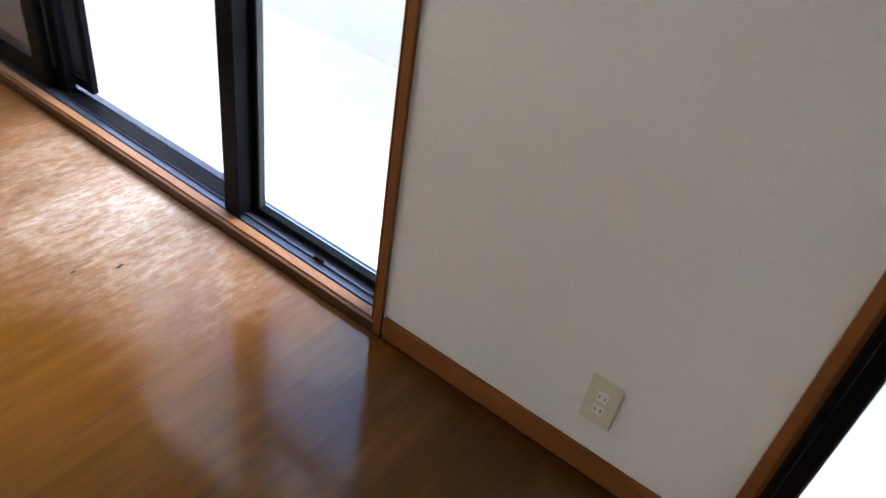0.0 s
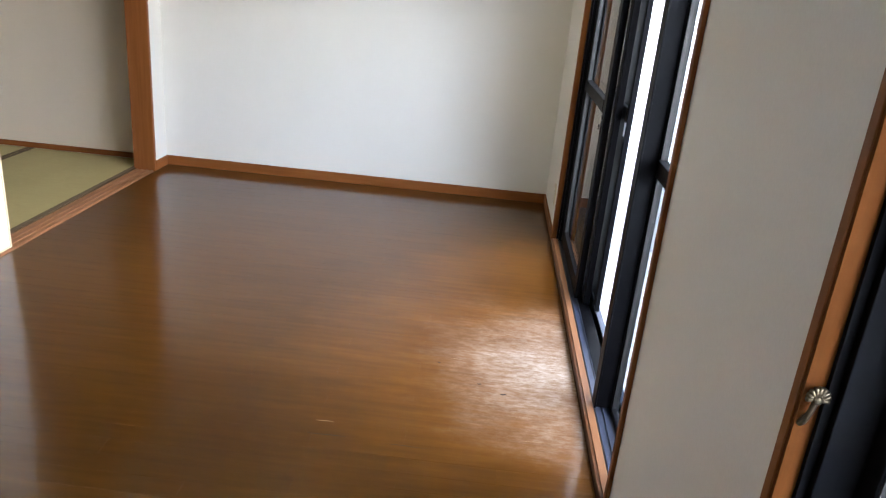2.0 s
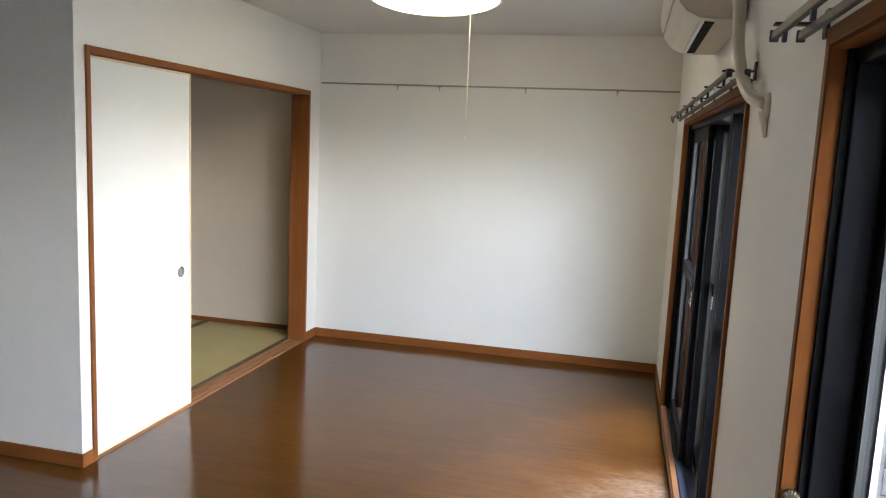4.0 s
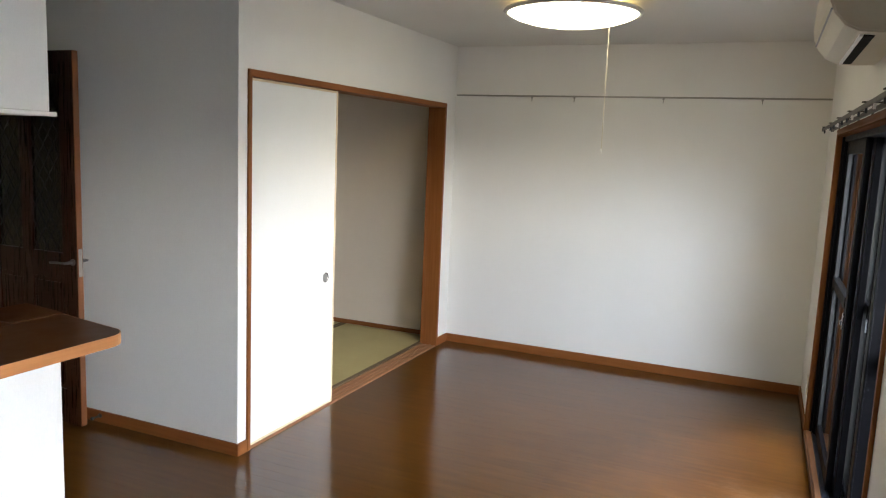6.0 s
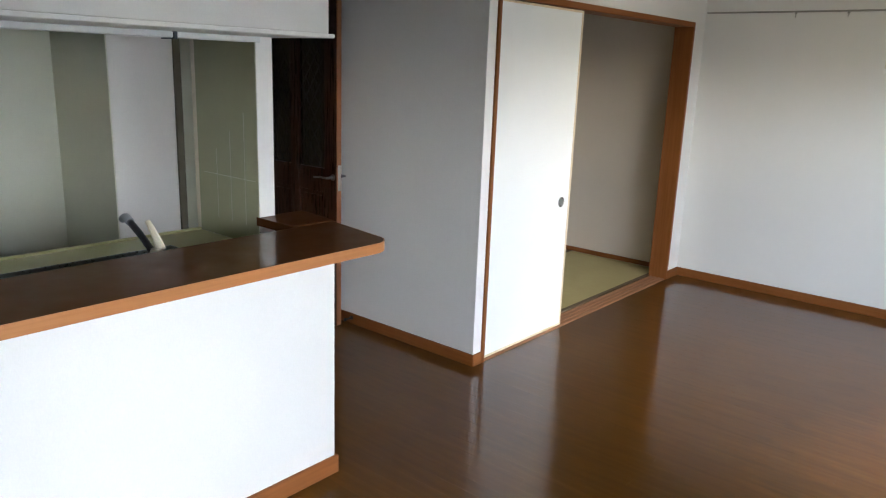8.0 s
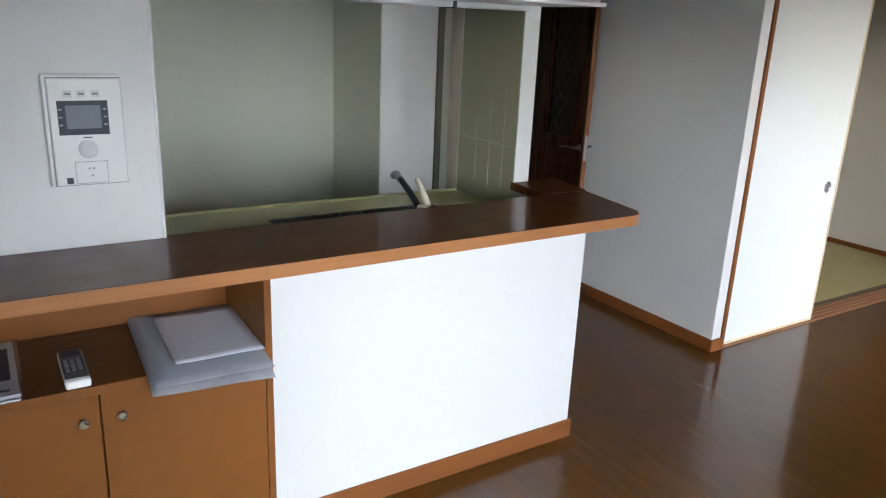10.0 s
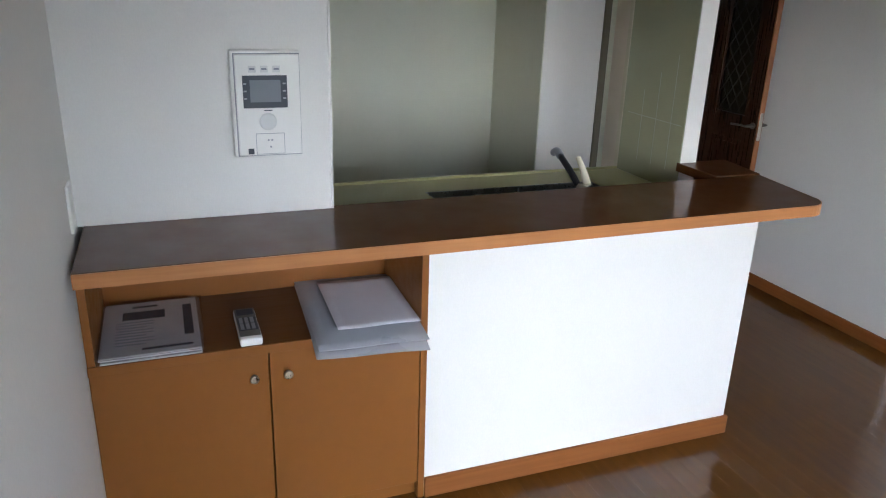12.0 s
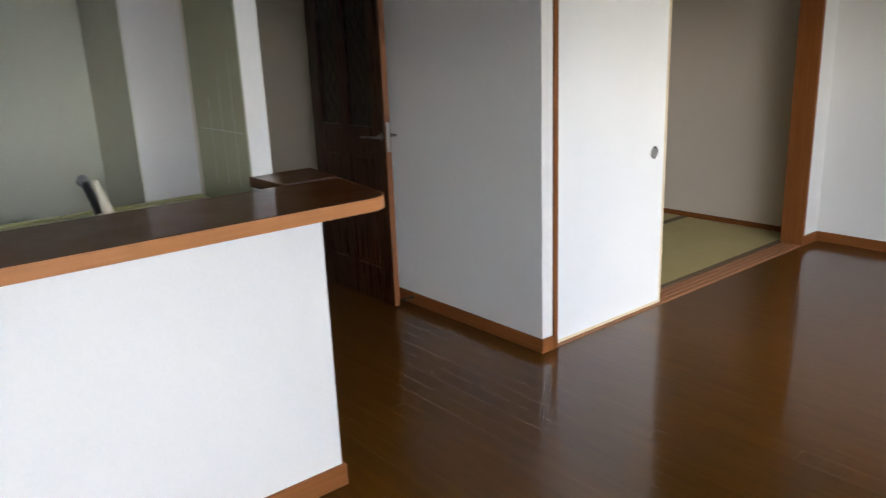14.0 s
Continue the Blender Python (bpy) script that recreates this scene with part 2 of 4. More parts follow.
PAPERWHITE = plain("printed_paper", (0.5, 0.49, 0.53), 0.55, 0, 0.05, 30, 0.2)
INK = plain("printing_ink", (0.012, 0.018, 0.04), 0.7)
NEWSPRINT = plain("grey_booklet_paper", (0.4, 0.4, 0.415), 0.6, 0, 0.16, 22, 0.3)
SATIN = plain("satin_nickel_brass", (0.36, 0.31, 0.23), 0.3, 1.0, 0.1, 90, 0)
TAUPE = plain("taupe_grey_plastic", (0.12, 0.115, 0.105), 0.5, 0, 0.04, 200, 0.03)
GREYINK = plain("grey_printing", (0.2, 0.21, 0.25), 0.6)
FILM = plain("clear_plastic_film", (0.4, 0.42, 0.47), 0.3, 0, 0.06, 3, 0.03)
FILM.node_tree.nodes["Principled BSDF"].inputs["Alpha"].default_value = 0.55
PANELGLOSS = plain("kitchen_wall_panel", (0.33, 0.335, 0.22), 0.16, 0, 0.04, 8, 0.02)
NICKEL = plain("dull_nickel", (0.2, 0.195, 0.19), 0.34, 1.0, 0.08, 90, 0)
PALELINE = plain("pale_joint", (0.44, 0.45, 0.35), 0.5)
WORKTOP = plain("cream_worktop", (0.5, 0.48, 0.23), 0.35, 0, 0.05, 60, 0.05)
STEEL = plain("sink_steel", (0.45, 0.46, 0.46), 0.3, 1.0, 0.05, 60, 0.03)
BLACKTUBE = plain("black_hose", (0.02, 0.02, 0.022), 0.35, 0)
SLEEVE = glass("sleeve_film", (1.0, 1.0, 1.0), 0.03)
SLEEVE.node_tree.nodes["Principled BSDF"].inputs["Alpha"].default_value = 0.22
LAMPGLOW = glow("lamp_diffuser", (1.0, 0.83, 0.48), 1.9)
AMBERGLOW = glow("amber_base_ring", (1.0, 0.66, 0.2), 1.1)
# pilaster tiles: white glaze with its shade put into the colour
SHADE_TILES = [plain("balcony_tile", (0.2, 0.2, 0.205), 0.3, 0, 0.05, 30, 0.1), plain("balcony_tile_tan", (0.2, 0.18, 0.155), 0.3, 0, 0.05, 30, 0.1)]
GROUT = plain("tile_grout", (0.08, 0.078, 0.075), 0.9)
CONCRETE = plain("balcony_concrete", (0.78, 0.78, 0.77), 0.8, 0, 0.12, 18, 0.4)
WHITETILE = plain("white_glazed_tile", (0.82, 0.82, 0.81), 0.3, 0, 0.03, 30, 0.1)
PARAPETWHITE = plain("white_painted_render", (0.87, 0.87, 0.86), 0.8, 0, 0.04, 18, 0.4)
PALEGROUT = plain("pale_grout", (0.6, 0.6, 0.59), 0.9)
GRASSGROUND = plain("distant_ground", (0.3, 0.3, 0.28), 0.9, 0, 0.2, 0.5, 0.1)


# ---- building helpers ----
def box(bm, x0, x1, y0, y1, z0, z1, r=0.0):
    made = bmesh.ops.create_cube(bm, size=1)["verts"]
    for v in made:
        v.co = ((x0 + x1) / 2 + v.co.x * (x1 - x0), (y0 + y1) / 2 + v.co.y * (y1 - y0), (z0 + z1) / 2 + v.co.z * (z1 - z0))
    if r:
        edges = list({e for v in made for e in v.link_edges})
        bmesh.ops.bevel(bm, geom=edges, offset=r, segments=2, profile=0.5, affect="EDGES")


def boxes(*dims, r=0.0):
    bm = bmesh.new()
    for d in dims:
        box(bm, *d, r=r)
    return bm


def lathe(profile, centre, axis="z", n=32, bm=None):
    """A turned shape: (radius, height) steps along an axis."""
    bm = bm or bmesh.new()
    turn = {"z": Matrix(), "x": pose(0, 0, 0, 0, 90, 0), "-x": pose(0, 0, 0, 0, -90, 0), "y": pose(0, 0, 0, -90, 0, 0), "-y": pose(0, 0, 0, 90, 0, 0)}[axis]
    m = Matrix.Translation(centre) @ turn
    rings = []
    for r, h in profile:
        rings.append([bm.verts.new(m @ Vector((max(r, 1e-5) * math.cos(2 * math.pi * i / n), max(r, 1e-5) * math.sin(2 * math.pi * i / n), h))) for i in range(n)])
    for a, b in zip(rings, rings[1:]):
        for i in range(n):
            bm.faces.new((a[i], a[(i + 1) % n], b[(i + 1) % n], b[i]))
    bm.faces.new(rings[0][::-1])
    bm.faces.new(rings[-1])
    bmesh.ops.recalc_face_normals(bm, faces=bm.faces)
    return bm


def tube(points, r, n=10, bm=None, taper=1.0):
    """A round rod through points."""
    bm = bm or bmesh.new()
    pts = [Vector(p) for p in points]
    rings = []
    for i, p in enumerate(pts):
        d = (pts[min(i + 1, len(pts) - 1)] - pts[max(i - 1, 0)]).normalized()
        u = d.orthogonal().normalized() if i == 0 else (rings_u - d * rings_u.dot(d)).normalized()
        rings_u = u
        v = d.cross(u)
        k = r * (1 + (taper - 1) * i / (len(pts) - 1))
        rings.append([bm.verts.new(p + k * (u * math.cos(2 * math.pi * j / n) + v * math.sin(2 * math.pi * j / n))) for j in range(n)])
    for a, b in zip(rings, rings[1:]):
        for j in range(n):
            bm.faces.new((a[j], a[(j + 1) % n], b[(j + 1) % n], b[j]))
    bm.faces.new(rings[0][::-1])
    bm.faces.new(rings[-1])
    bmesh.ops.recalc_face_normals(bm, faces=bm.faces)
    return bm


def arc(points, steps=6):
    """A smooth line through points (Catmull-Rom)."""
    p = [Vector(q) for q in points]
    p = [p[0] * 2 - p[1]] + p + [p[-1] * 2 - p[-2]]
    out = []
    for i in range(1, len(p) - 2):
        for s in range(steps):
            t = s / steps
            out.append(0.5 * (2 * p[i] + (p[i + 1] - p[i - 1]) * t + (2 * p[i - 1] - 5 * p[i] + 4 * p[i + 1] - p[i + 2]) * t * t + (3 * p[i] - 3 * p[i + 1] + p[i + 2] - p[i - 1]) * t ** 3))
    return out + [p[-2]]


def prism(outline, z0, z1, r=0.0):
    """An upright prism over a plan outline."""
    bm = bmesh.new()
    lo = [bm.verts.new((x, y, z0)) for x, y in outline]
    hi = [bm.verts.new((x, y, z1)) for x, y in outline]
    bm.faces.new(lo[::-1])
    top = bm.faces.new(hi)
    n = len(lo)
    for i in range(n):
        bm.faces.new((lo[i], lo[(i + 1) % n], hi[(i + 1) % n], hi[i]))
    bmesh.ops.recalc_face_normals(bm, faces=bm.faces)
    if r:
        bmesh.ops.bevel(bm, geom=list(top.edges), offset=r, segments=2, profile=0.5, affect="EDGES")
    return bm


def smooth(ob):
    for p in ob.data.polygons:
        p.use_smooth = True
    return ob


def part(name, bm, material, parent=None, label=""):
    me = bpy.data.meshes.new(name)
    bm.to_mesh(me)
    bm.free()
    me.materials.append(material)
    ob = new(name, me)
    if parent is not None:
        ob.parent = parent
        if parent.data is None:
            ob.matrix_parent_inverse = Matrix.Translation(-parent.location)
    if label:
        ob["label"] = label
    return ob


def thing(name, at, label, category, group="", kind=""):
    ob = new(name)
    ob.location = at
    return tagged(ob, label, category, group, kind)


def setting(name, bm, material, label, category):
    return tagged(part(name, bm, material), label, category, kind="structure")


def outlet(at, normal, tag, holes=2):
    """A cream double socket on a wall; normal '-x' or '+y'."""
    x, y, z = at
    th = thing("wall_socket", at, tag, "socket")

    def place(u0, u1, z0, z1, d0, d1, r=0.0):
        return boxes((x - d1, x - d0, y + u0, y + u1, z + z0, z + z1), r=r) if normal == "-x" else boxes((x + u0, x + u1, y + d0, y + d1, z + z0, z + z1), r=r)
    part("cover_plate", place(-0.035, 0.035, -0.06, 0.06, 0, 0.007, 0.003), CREAMPLASTIC, th)
    for k in range(holes):
        zc = 0.018 - 0.036 * k
        insert = part("socket_insert", place(-0.012, 0.012, zc - 0.014, zc + 0.014, 0.007, 0.0085, 0.0006), WHITEPLASTIC, th)
        for u in (-0.006, 0.006):
            part("slot", place(u - 0.0012, u + 0.0012, zc - 0.004, zc + 0.004, 0.0086, 0.009), BLACK, insert)
    return th


# ---- large structure ----
H, E, C = 2.4, 2.695, -2.667
WTOP = 1.765
setting("subfloor", boxes((-3.2, 2.86, -6.14, 0.12, -0.12, -0.012)), plain("screed", (0.06, 0.03, 0.015), 0.9), "dark screed under the floor boards", "floor")
setting("ceiling", boxes((-3.2, E + 0.15, -6.14, 0.12, H, H + 0.12)), CEILPAPER, "white papered ceiling of the whole flat", "ceiling")
setting("wall_north", boxes((-0.0, E, 0, 0.12, 0, H)), WALLPAPER, "white papered wall with a picture rail", "wall")
setting("wall_west", boxes((-0.125, 0, C, -2.6, 0, H), (-0.125, 0, -2.6, -0.195, 1.945, H), (-0.125, 0, -0.195, 0.12, 0, H)), WALLPAPER, "white papered wall round the sliding door opening", "wall")
setting("wall_return", boxes((-1.68, -0.125, C, C + 0.12, 0, H)), WALLPAPER, "white papered wall beside the open door", "wall")
setting("wall_east", boxes((E, E + 0.15, -0.825, 0.12, 0, H), (E, E + 0.15, -3.19, -0.825, WTOP, H), (E, E + 0.15, -4.08, -3.19, 0, H), (E, E + 0.15, -5.9, -4.08, WTOP, H), (E, E + 0.15, -6.14, -5.9, 0, H),
        (E, E + 0.15, -3.19, -0.825, -0.12, 0), (E, E + 0.15, -5.9, -4.08, -0.12, 0)), WALLPAPER, "white papered wall with two tall windows", "wall")
setting("wall_south", boxes((-2.25, E, -6.15, -6.037, 0, H)), WALLPAPER, "white papered wall beside the counter", "wall")
setting("wall_kitchen", boxes((-0.08, 0.042, -6.037, -5.335, 0.943, H)), WALLPAPER, "white papered wall with an intercom above the counter", "wall")
setting("corner_bead", boxes((0.038, 0.046, -5.339, -5.331, 0.943, 1.655), r=0.002), WHITEPLASTIC, "thin white plastic corner bead", "trim")
setting("wall_alcove_back", boxes((-2.25, -2.13, -6.037, -3.64, 0, H)), SHADEPAPER, "white papered back wall of the kitchen alcove", "wall")
setting("wall_alcove_side", boxes((-2.13, -1.68, -3.84, -3.64, 0, H), (-1.68, -1.4925, -3.84, -3.8345, 0, H)), SHADEPAPER, "white papered side wall of the kitchen alcove", "wall")
setting("wall_hall_front", boxes((-1.8, -1.68, -3.64, -3.482, 0, H), (-1.8, -1.68, -3.482, C + 0.12, 2.04, H)), SHADEPAPER, "white papered wall beside the hall doorway", "wall")
setting("wall_hall_front_face", boxes((-1.68, -1.49, -3.834, -3.482, 0, H)), WALLPAPER, "white papered wall face by the kitchen", "wall")
setting("wall_hall_back", boxes((-2.9, -2.8, -3.64, -2.0, 0, H), (-2.8, -1.8, -2.1, -2.0, 0, H), (-2.8, -2.25, -3.76, -3.64, 0, H)), SHADEPAPER, "white papered wall in the dark hall", "wall")
setting("wall_kitchen_end", boxes((-0.66, -0.21, -3.866, -3.792, 0, H)), WALLPAPER, "white papered stub wall at the counter's end", "wall")
setting("wall_tatami_north", boxes((-3.1, -0.125, 0.02, 0.12, 0, H)), BEIGE, "beige papered wall of the tatami room", "wall")
setting("wall_tatami_west", boxes((-3.2, -3.1, C + 0.12, 0.12, 0, H)), BEIGE, "beige papered far wall of the tatami room", "wall")
setting("wall_tatami_south", boxes((-3.1, -0.125, C + 0.12, C + 0.2, 0, H)), BEIGE, "beige papered wall of the tatami room", "wall")

# skirting boards
BH = 0.066
for nm, d, mt in (("baseboard_north", (0.0, E, -0.011, 0, 0, BH), TRIM_X), ("baseboard_northwest", (0, 0.011, -0.194, -0.011, 0, BH), TRIM_Y),
                  ("baseboard_return", (-1.66, 0.011, C - 0.011, C, 0, BH), TRIM_X), ("baseboard_corner", (0, 0.011, C, -2.602, 0, BH), TRIM_Y),
                  ("baseboard_east_far", (E - 0.011, E, -0.8, -0.011, 0, BH), TRIM_Y), ("baseboard_east_pier", (E - 0.011, E, -4.05, -3.22, 0, BH), TRIM_Y),
                  ("baseboard_tatami", (-3.1, -0.126, 0.008, 0.02, 0.012, 0.05), TRIM_X)):
    setting(nm, boxes(d, r=0.002), mt, "orange-brown wooden skirting board", "baseboard")

# ---- tatami room ----
setting("tatami_floor", boxes((-3.1, -0.128, C + 0.2, 0.02, -0.012, -0.004)), BEIGE, "wooden base under the tatami mats", "floor")
for x1, x0, y1, y0 in ((-0.13, -1.0, 0.008, -1.73), (-1.005, -1.875, 0.008, -1.73), (-1.88, -2.75, 0.008, -1.73), (-0.13, -1.87, -1.735, -2.46)):
    mat_ = thing("tatami_mat", ((x0 + x1) / 2, (y0 + y1) / 2, 0), "green-gold woven tatami mat with brown cloth borders", "tatami mat", "mats of the tatami room")
    part("rush_surface", boxes((x0, x1, y0, y1, -0.004, 0.012), r=0.003), TATAMI, mat_)
    if y1 > -1:
        for xa in (x0, x1 - 0.028):
            part("cloth_border", boxes((xa, xa + 0.028, y0 + 0.002, y1 - 0.002, 0.0122, 0.0132)), HERI, mat_)

# sliding door opening: lining, grooved sill, one paper panel
frame_ = tagged(thing("door_1", (0, -1.4, 0), "orange-brown wooden frame of the sliding door opening", "door frame"), kind="structure")
part("jamb", boxes((-0.135, 0.011, -2.6, -2.575, 0, 1.945), r=0.002), TRIM_Z, frame_)
part("jamb", boxes((-0.135, 0.011, -0.222, -0.195, 0, 1.945), r=0.002), TRIM_Z, frame_)
part("lintel", boxes((-0.135, 0.011, -2.575, -0.222, 1.91, 1.945), r=0.002), TRIM_Y, frame_)
sill_ = part("sill", boxes((-0.127, 0.004, -2.575, -0.222, -0.012, 0.004), r=0.001), SILLWOOD, frame_)
for xa in (-0.118, -0.083, -0.048, -0.013):
    part("ridge", boxes((xa, xa + 0.012, -2.574, -0.223, 0.004, 0.0085), r=0.001), SILLWOOD, sill_)
part("mat_edge_strip", boxes((-0.134, -0.128, -2.46, -0.222, 0.0, 0.0145)), HERI, frame_)
fus = thing("sliding_door", (-0.02, -2.16, 0.01), "white papered sliding door panel, pulled half shut", "sliding door")
part("paper_panel", boxes((-0.033, -0.013, -2.562, -1.77, 0.022, 1.894)), PAPER, fus)
for d in ((-0.036, -0.01, -2.573, -2.562, 0.009, 1.906), (-0.036, -0.01, -1.77, -1.757, 0.009, 1.906)):
    part("edge_stile", boxes(d, r=0.0015), PANELEDGE, fus)
for d in ((-0.036, -0.01, -2.562, -1.77, 0.009, 0.022), (-0.036, -0.01, -2.562, -1.77, 1.894, 1.906)):
    part("edge_rail", boxes(d, r=0.0015), PANELEDGE, fus)
pull = part("finger_pull", lathe([(0.031, 0), (0.031, 0.003), (0.028, 0.0045), (0.024, 0.003), (0.0215, 0.001)], (-0.013, -1.853, 0.807), "x", 36), CHROME, fus, "round dished metal finger pull")
part("pull_dish", lathe([(0.0225, 0.0), (0.0222, 0.0015), (0.009, 0.0006), (0.0, 0.0006)], (-0.0118, -1.853, 0.807), "x", 30), DARKMETAL, pull)

# ---- hall door, open against the return wall ----
jambs = tagged(thing("door_2", (-1.68, -3.0, 0), "dark wooden frame of the hall doorway", "door frame"), kind="structure")
part("jamb", boxes((-1.81, -1.48, -3.48, -3.44, 0, 2.04), r=0.002), OLIVEWOOD, jambs)
part("jamb", boxes((-1.81, -1.681, -2.70, -2.668, 0, 2.04), r=0.002), TRIM_Z, jambs)
part("head", boxes((-1.81, -1.655, -3.44, -2.84, 2.0, 2.04), r=0.002), TRIM_Y, jambs)
leaf = thing("hinged_door", (-1.3, -2.79, 0), "dark brown wooden door with lattice glass, standing open", "door")
X0, X1, Y0, Y1 = -1.675, -0.962, -2.785, -2.75
for d in ((X0, X0 + 0.1, Y0, Y1, 0.008, 2.02), (X1 - 0.11, X1 - 0.006, Y0, Y1, 0.008, 2.02)):
    part("stile", boxes(d, r=0.002), DOORWOOD, leaf)
part("latch_edge", boxes((X1 - 0.006, X1, Y0 + 0.001, Y1 - 0.001, 0.008, 2.02), r=0.001), DOOREDGE, leaf, "pale brown door edge")
MX = -1.345
part("centre_stile", boxes((MX - 0.04, MX + 0.04, Y0, Y1, 0.2, 1.9), r=0.002), DOORWOOD, leaf)
for z0, z1 in ((0.008, 0.2), (0.82, 0.96), (1.9, 2.02)):
    part("rail", boxes((X0 + 0.1, X1 - 0.11, Y0 + 0.001, Y1 - 0.001, z0, z1), r=0.002), DOORWOOD, leaf)
for xa, xb in ((X0 + 0.1, MX - 0.04), (MX + 0.04, X1 - 0.11)):
    part("lower_panel", boxes((xa, xb, Y0 + 0.01, Y1 - 0.01, 0.2, 0.82), (xa + 0.025, xb - 0.025, Y0 + 0.004, Y1 - 0.004, 0.225, 0.795), r=0.003), DOORWOOD, leaf)
    pane = part("pane", boxes((xa, xb, -2.77, -2.766, 0.96, 1.9)), LATTICEGLASS, leaf, "dim lattice glass")
    bm = bmesh.new()
    w, step = xb - xa, 0.11
    for k in range(-2, 10):
        for s in (1, -1):
            z_a, z_b = 0.96 + k * step, 0.96 + k * step + s * w * 1.45
            if s < 0:
                z_a, z_b = z_a + step / 2, z_b + step / 2
            ta = max(0, min(1, (0.962 - z_a) / (z_b - z_a))) if s > 0 else 0
            tb = 1 if s > 0 else max(0, min(1, (0.962 - z_a) / (z_b - z_a)))
            if s > 0 and z_b > 1.898:
                tb = max(0, (1.898 - z_a) / (z_b - z_a))
            if s < 0 and z_a > 1.898:
                ta = min(1, (1.898 - z_a) / (z_b - z_a))
            if tb - ta > 0.05:
                tube([(xa + w * ta, -2.7725, z_a + (z_b - z_a) * ta), (xa + w * tb, -2.7725, z_a + (z_b - z_a) * tb)], 0.0022, 6, bm)
    part("lattice", bm, LEAD, pane)
for s, yy in ((-1, Y0), (1, Y1)):
    han = part("lever_handle", lathe([(0.018, 0), (0.018, 0.005), (0.01, 0.008), (0.007, 0.05)], (X1 - 0.034, yy, 0.917), "-y" if s < 0 else "y", 20), NICKEL, leaf, "dull metal lever handle")
    tube_ = tube(arc([(X1 - 0.03, yy + s * 0.055, 0.917), (X1 - 0.07, yy + s * 0.058, 0.918), (X1 - 0.145, yy + s * 0.052, 0.912)]), 0.0055, 10)
    smooth(part("lever", tube_, NICKEL, han))
part("latch_plate", boxes((X1, X1 + 0.0015, -2.779, -2.756, 0.84, 0.99)), CHROME, leaf, "steel latch plate")
catch = thing("door_catch", (-1.485, -3.44, 1.165), "small white catch on the hall door jamb", "catch")
part("plate", boxes((-1.52, -1.495, -3.44, -3.436, 1.14, 1.19), r=0.001), WHITEPLASTIC, catch)
part("nib", boxes((-1.514, -1.501, -3.436, -3.424, 1.155, 1.175), r=0.002), WHITEPLASTIC, catch)
stop = thing("door_stop", (-1.0, -2.675, 0.035), "small dark metal door stop on the skirting", "door stop")
smooth(part("stem", lathe([(0.013, 0), (0.013, 0.004), (0.006, 0.007), (0.006, 0.05)], (-0.94, -2.683, 0.042), "-y", 16), RAILMETAL, stop))
smooth(part("rubber_tip", lathe([(0.006, 0), (0.0095, 0.002), (0.0095, 0.012), (0.006, 0.014), (0, 0.014)], (-0.94, -2.731, 0.042), "-y", 16), RUBBER, stop, "black rubber tip"))
sw = thing("light_switch", (-2.8, -2.25, 0.75), "small dark switch plate on the hall wall", "switch")
part("cover_plate", boxes((-2.8, -2.792, -2.29, -2.22, 0.69, 0.81), r=0.003), GREYPLASTIC, sw)
part("rocker", boxes((-2.792, -2.789, -2.27, -2.24, 0.72, 0.78), r=0.001), DARKPLASTIC, sw)

# ---- windows ----
def ring(x0, x1, y0, y1, z0, z1, w, r=0.003, foot=None):
    """A sash frame: two stiles and two rails, mitred as one mesh."""
    return boxes((x0, x1, y0, y0 + w, z0, z1), (x0, x1, y1 - w, y1, z0, z1), (x0 + 0.001, x1 - 0.001, y0 + w - 0.002, y1 - w + 0.002, z0, z0 + (foot or w)), (x0 + 0.001, x1 - 0.001, y0 + w - 0.002, y1 - w + 0.002, z1 - w, z1), r=r)


def casing(win, y0, y1):
    """Wooden lining round a window on its room side."""
    for ya, yb in ((y0 - 0.022, y0), (y1, y1 + 0.022)):
        part("casing_side", boxes((E - 0.012, E, ya, yb, 0, WTOP + 0.03), r=0.002), TRIM_Z, win, "orange-brown wooden casing")
    part("casing_head", boxes((E - 0.012, E, y0, y1, WTOP, WTOP + 0.03), r=0.002), TRIM_Y, win, "orange-brown wooden casing")
    for ya, yb, fa, fb in ((y0, y0 + 0.008, y0, y0 + 0.016), (y1 - 0.008, y1, y1 - 0.016, y1)):
        part("lining", boxes((E - 0.01, E + 0.017, ya, yb, 0.036, WTOP)), LININGWOOD, win, "brown wooden lining")
        part("frame_flange", boxes((E + 0.017, E + 0.0305, fa, fb, 0.036, WTOP - 0.002), r=0.001), BRONZE, win)
    part("head_lining", boxes((E - 0.01, E + 0.03, y0 + 0.008, y1 - 0.008, WTOP - 0.008, WTOP)), LININGWOOD, win, "brown wooden lining")
    part("sill_board", boxes((E, E + 0.027, y0, y1, 0.0, 0.034), r=0.002), SILLWOOD, win, "worn pale wooden sill board")
    part("sill_face", boxes((E - 0.012, E - 0.0005, y0, y1, 0.0, 0.03), r=0.002), DARKTRIM, win)


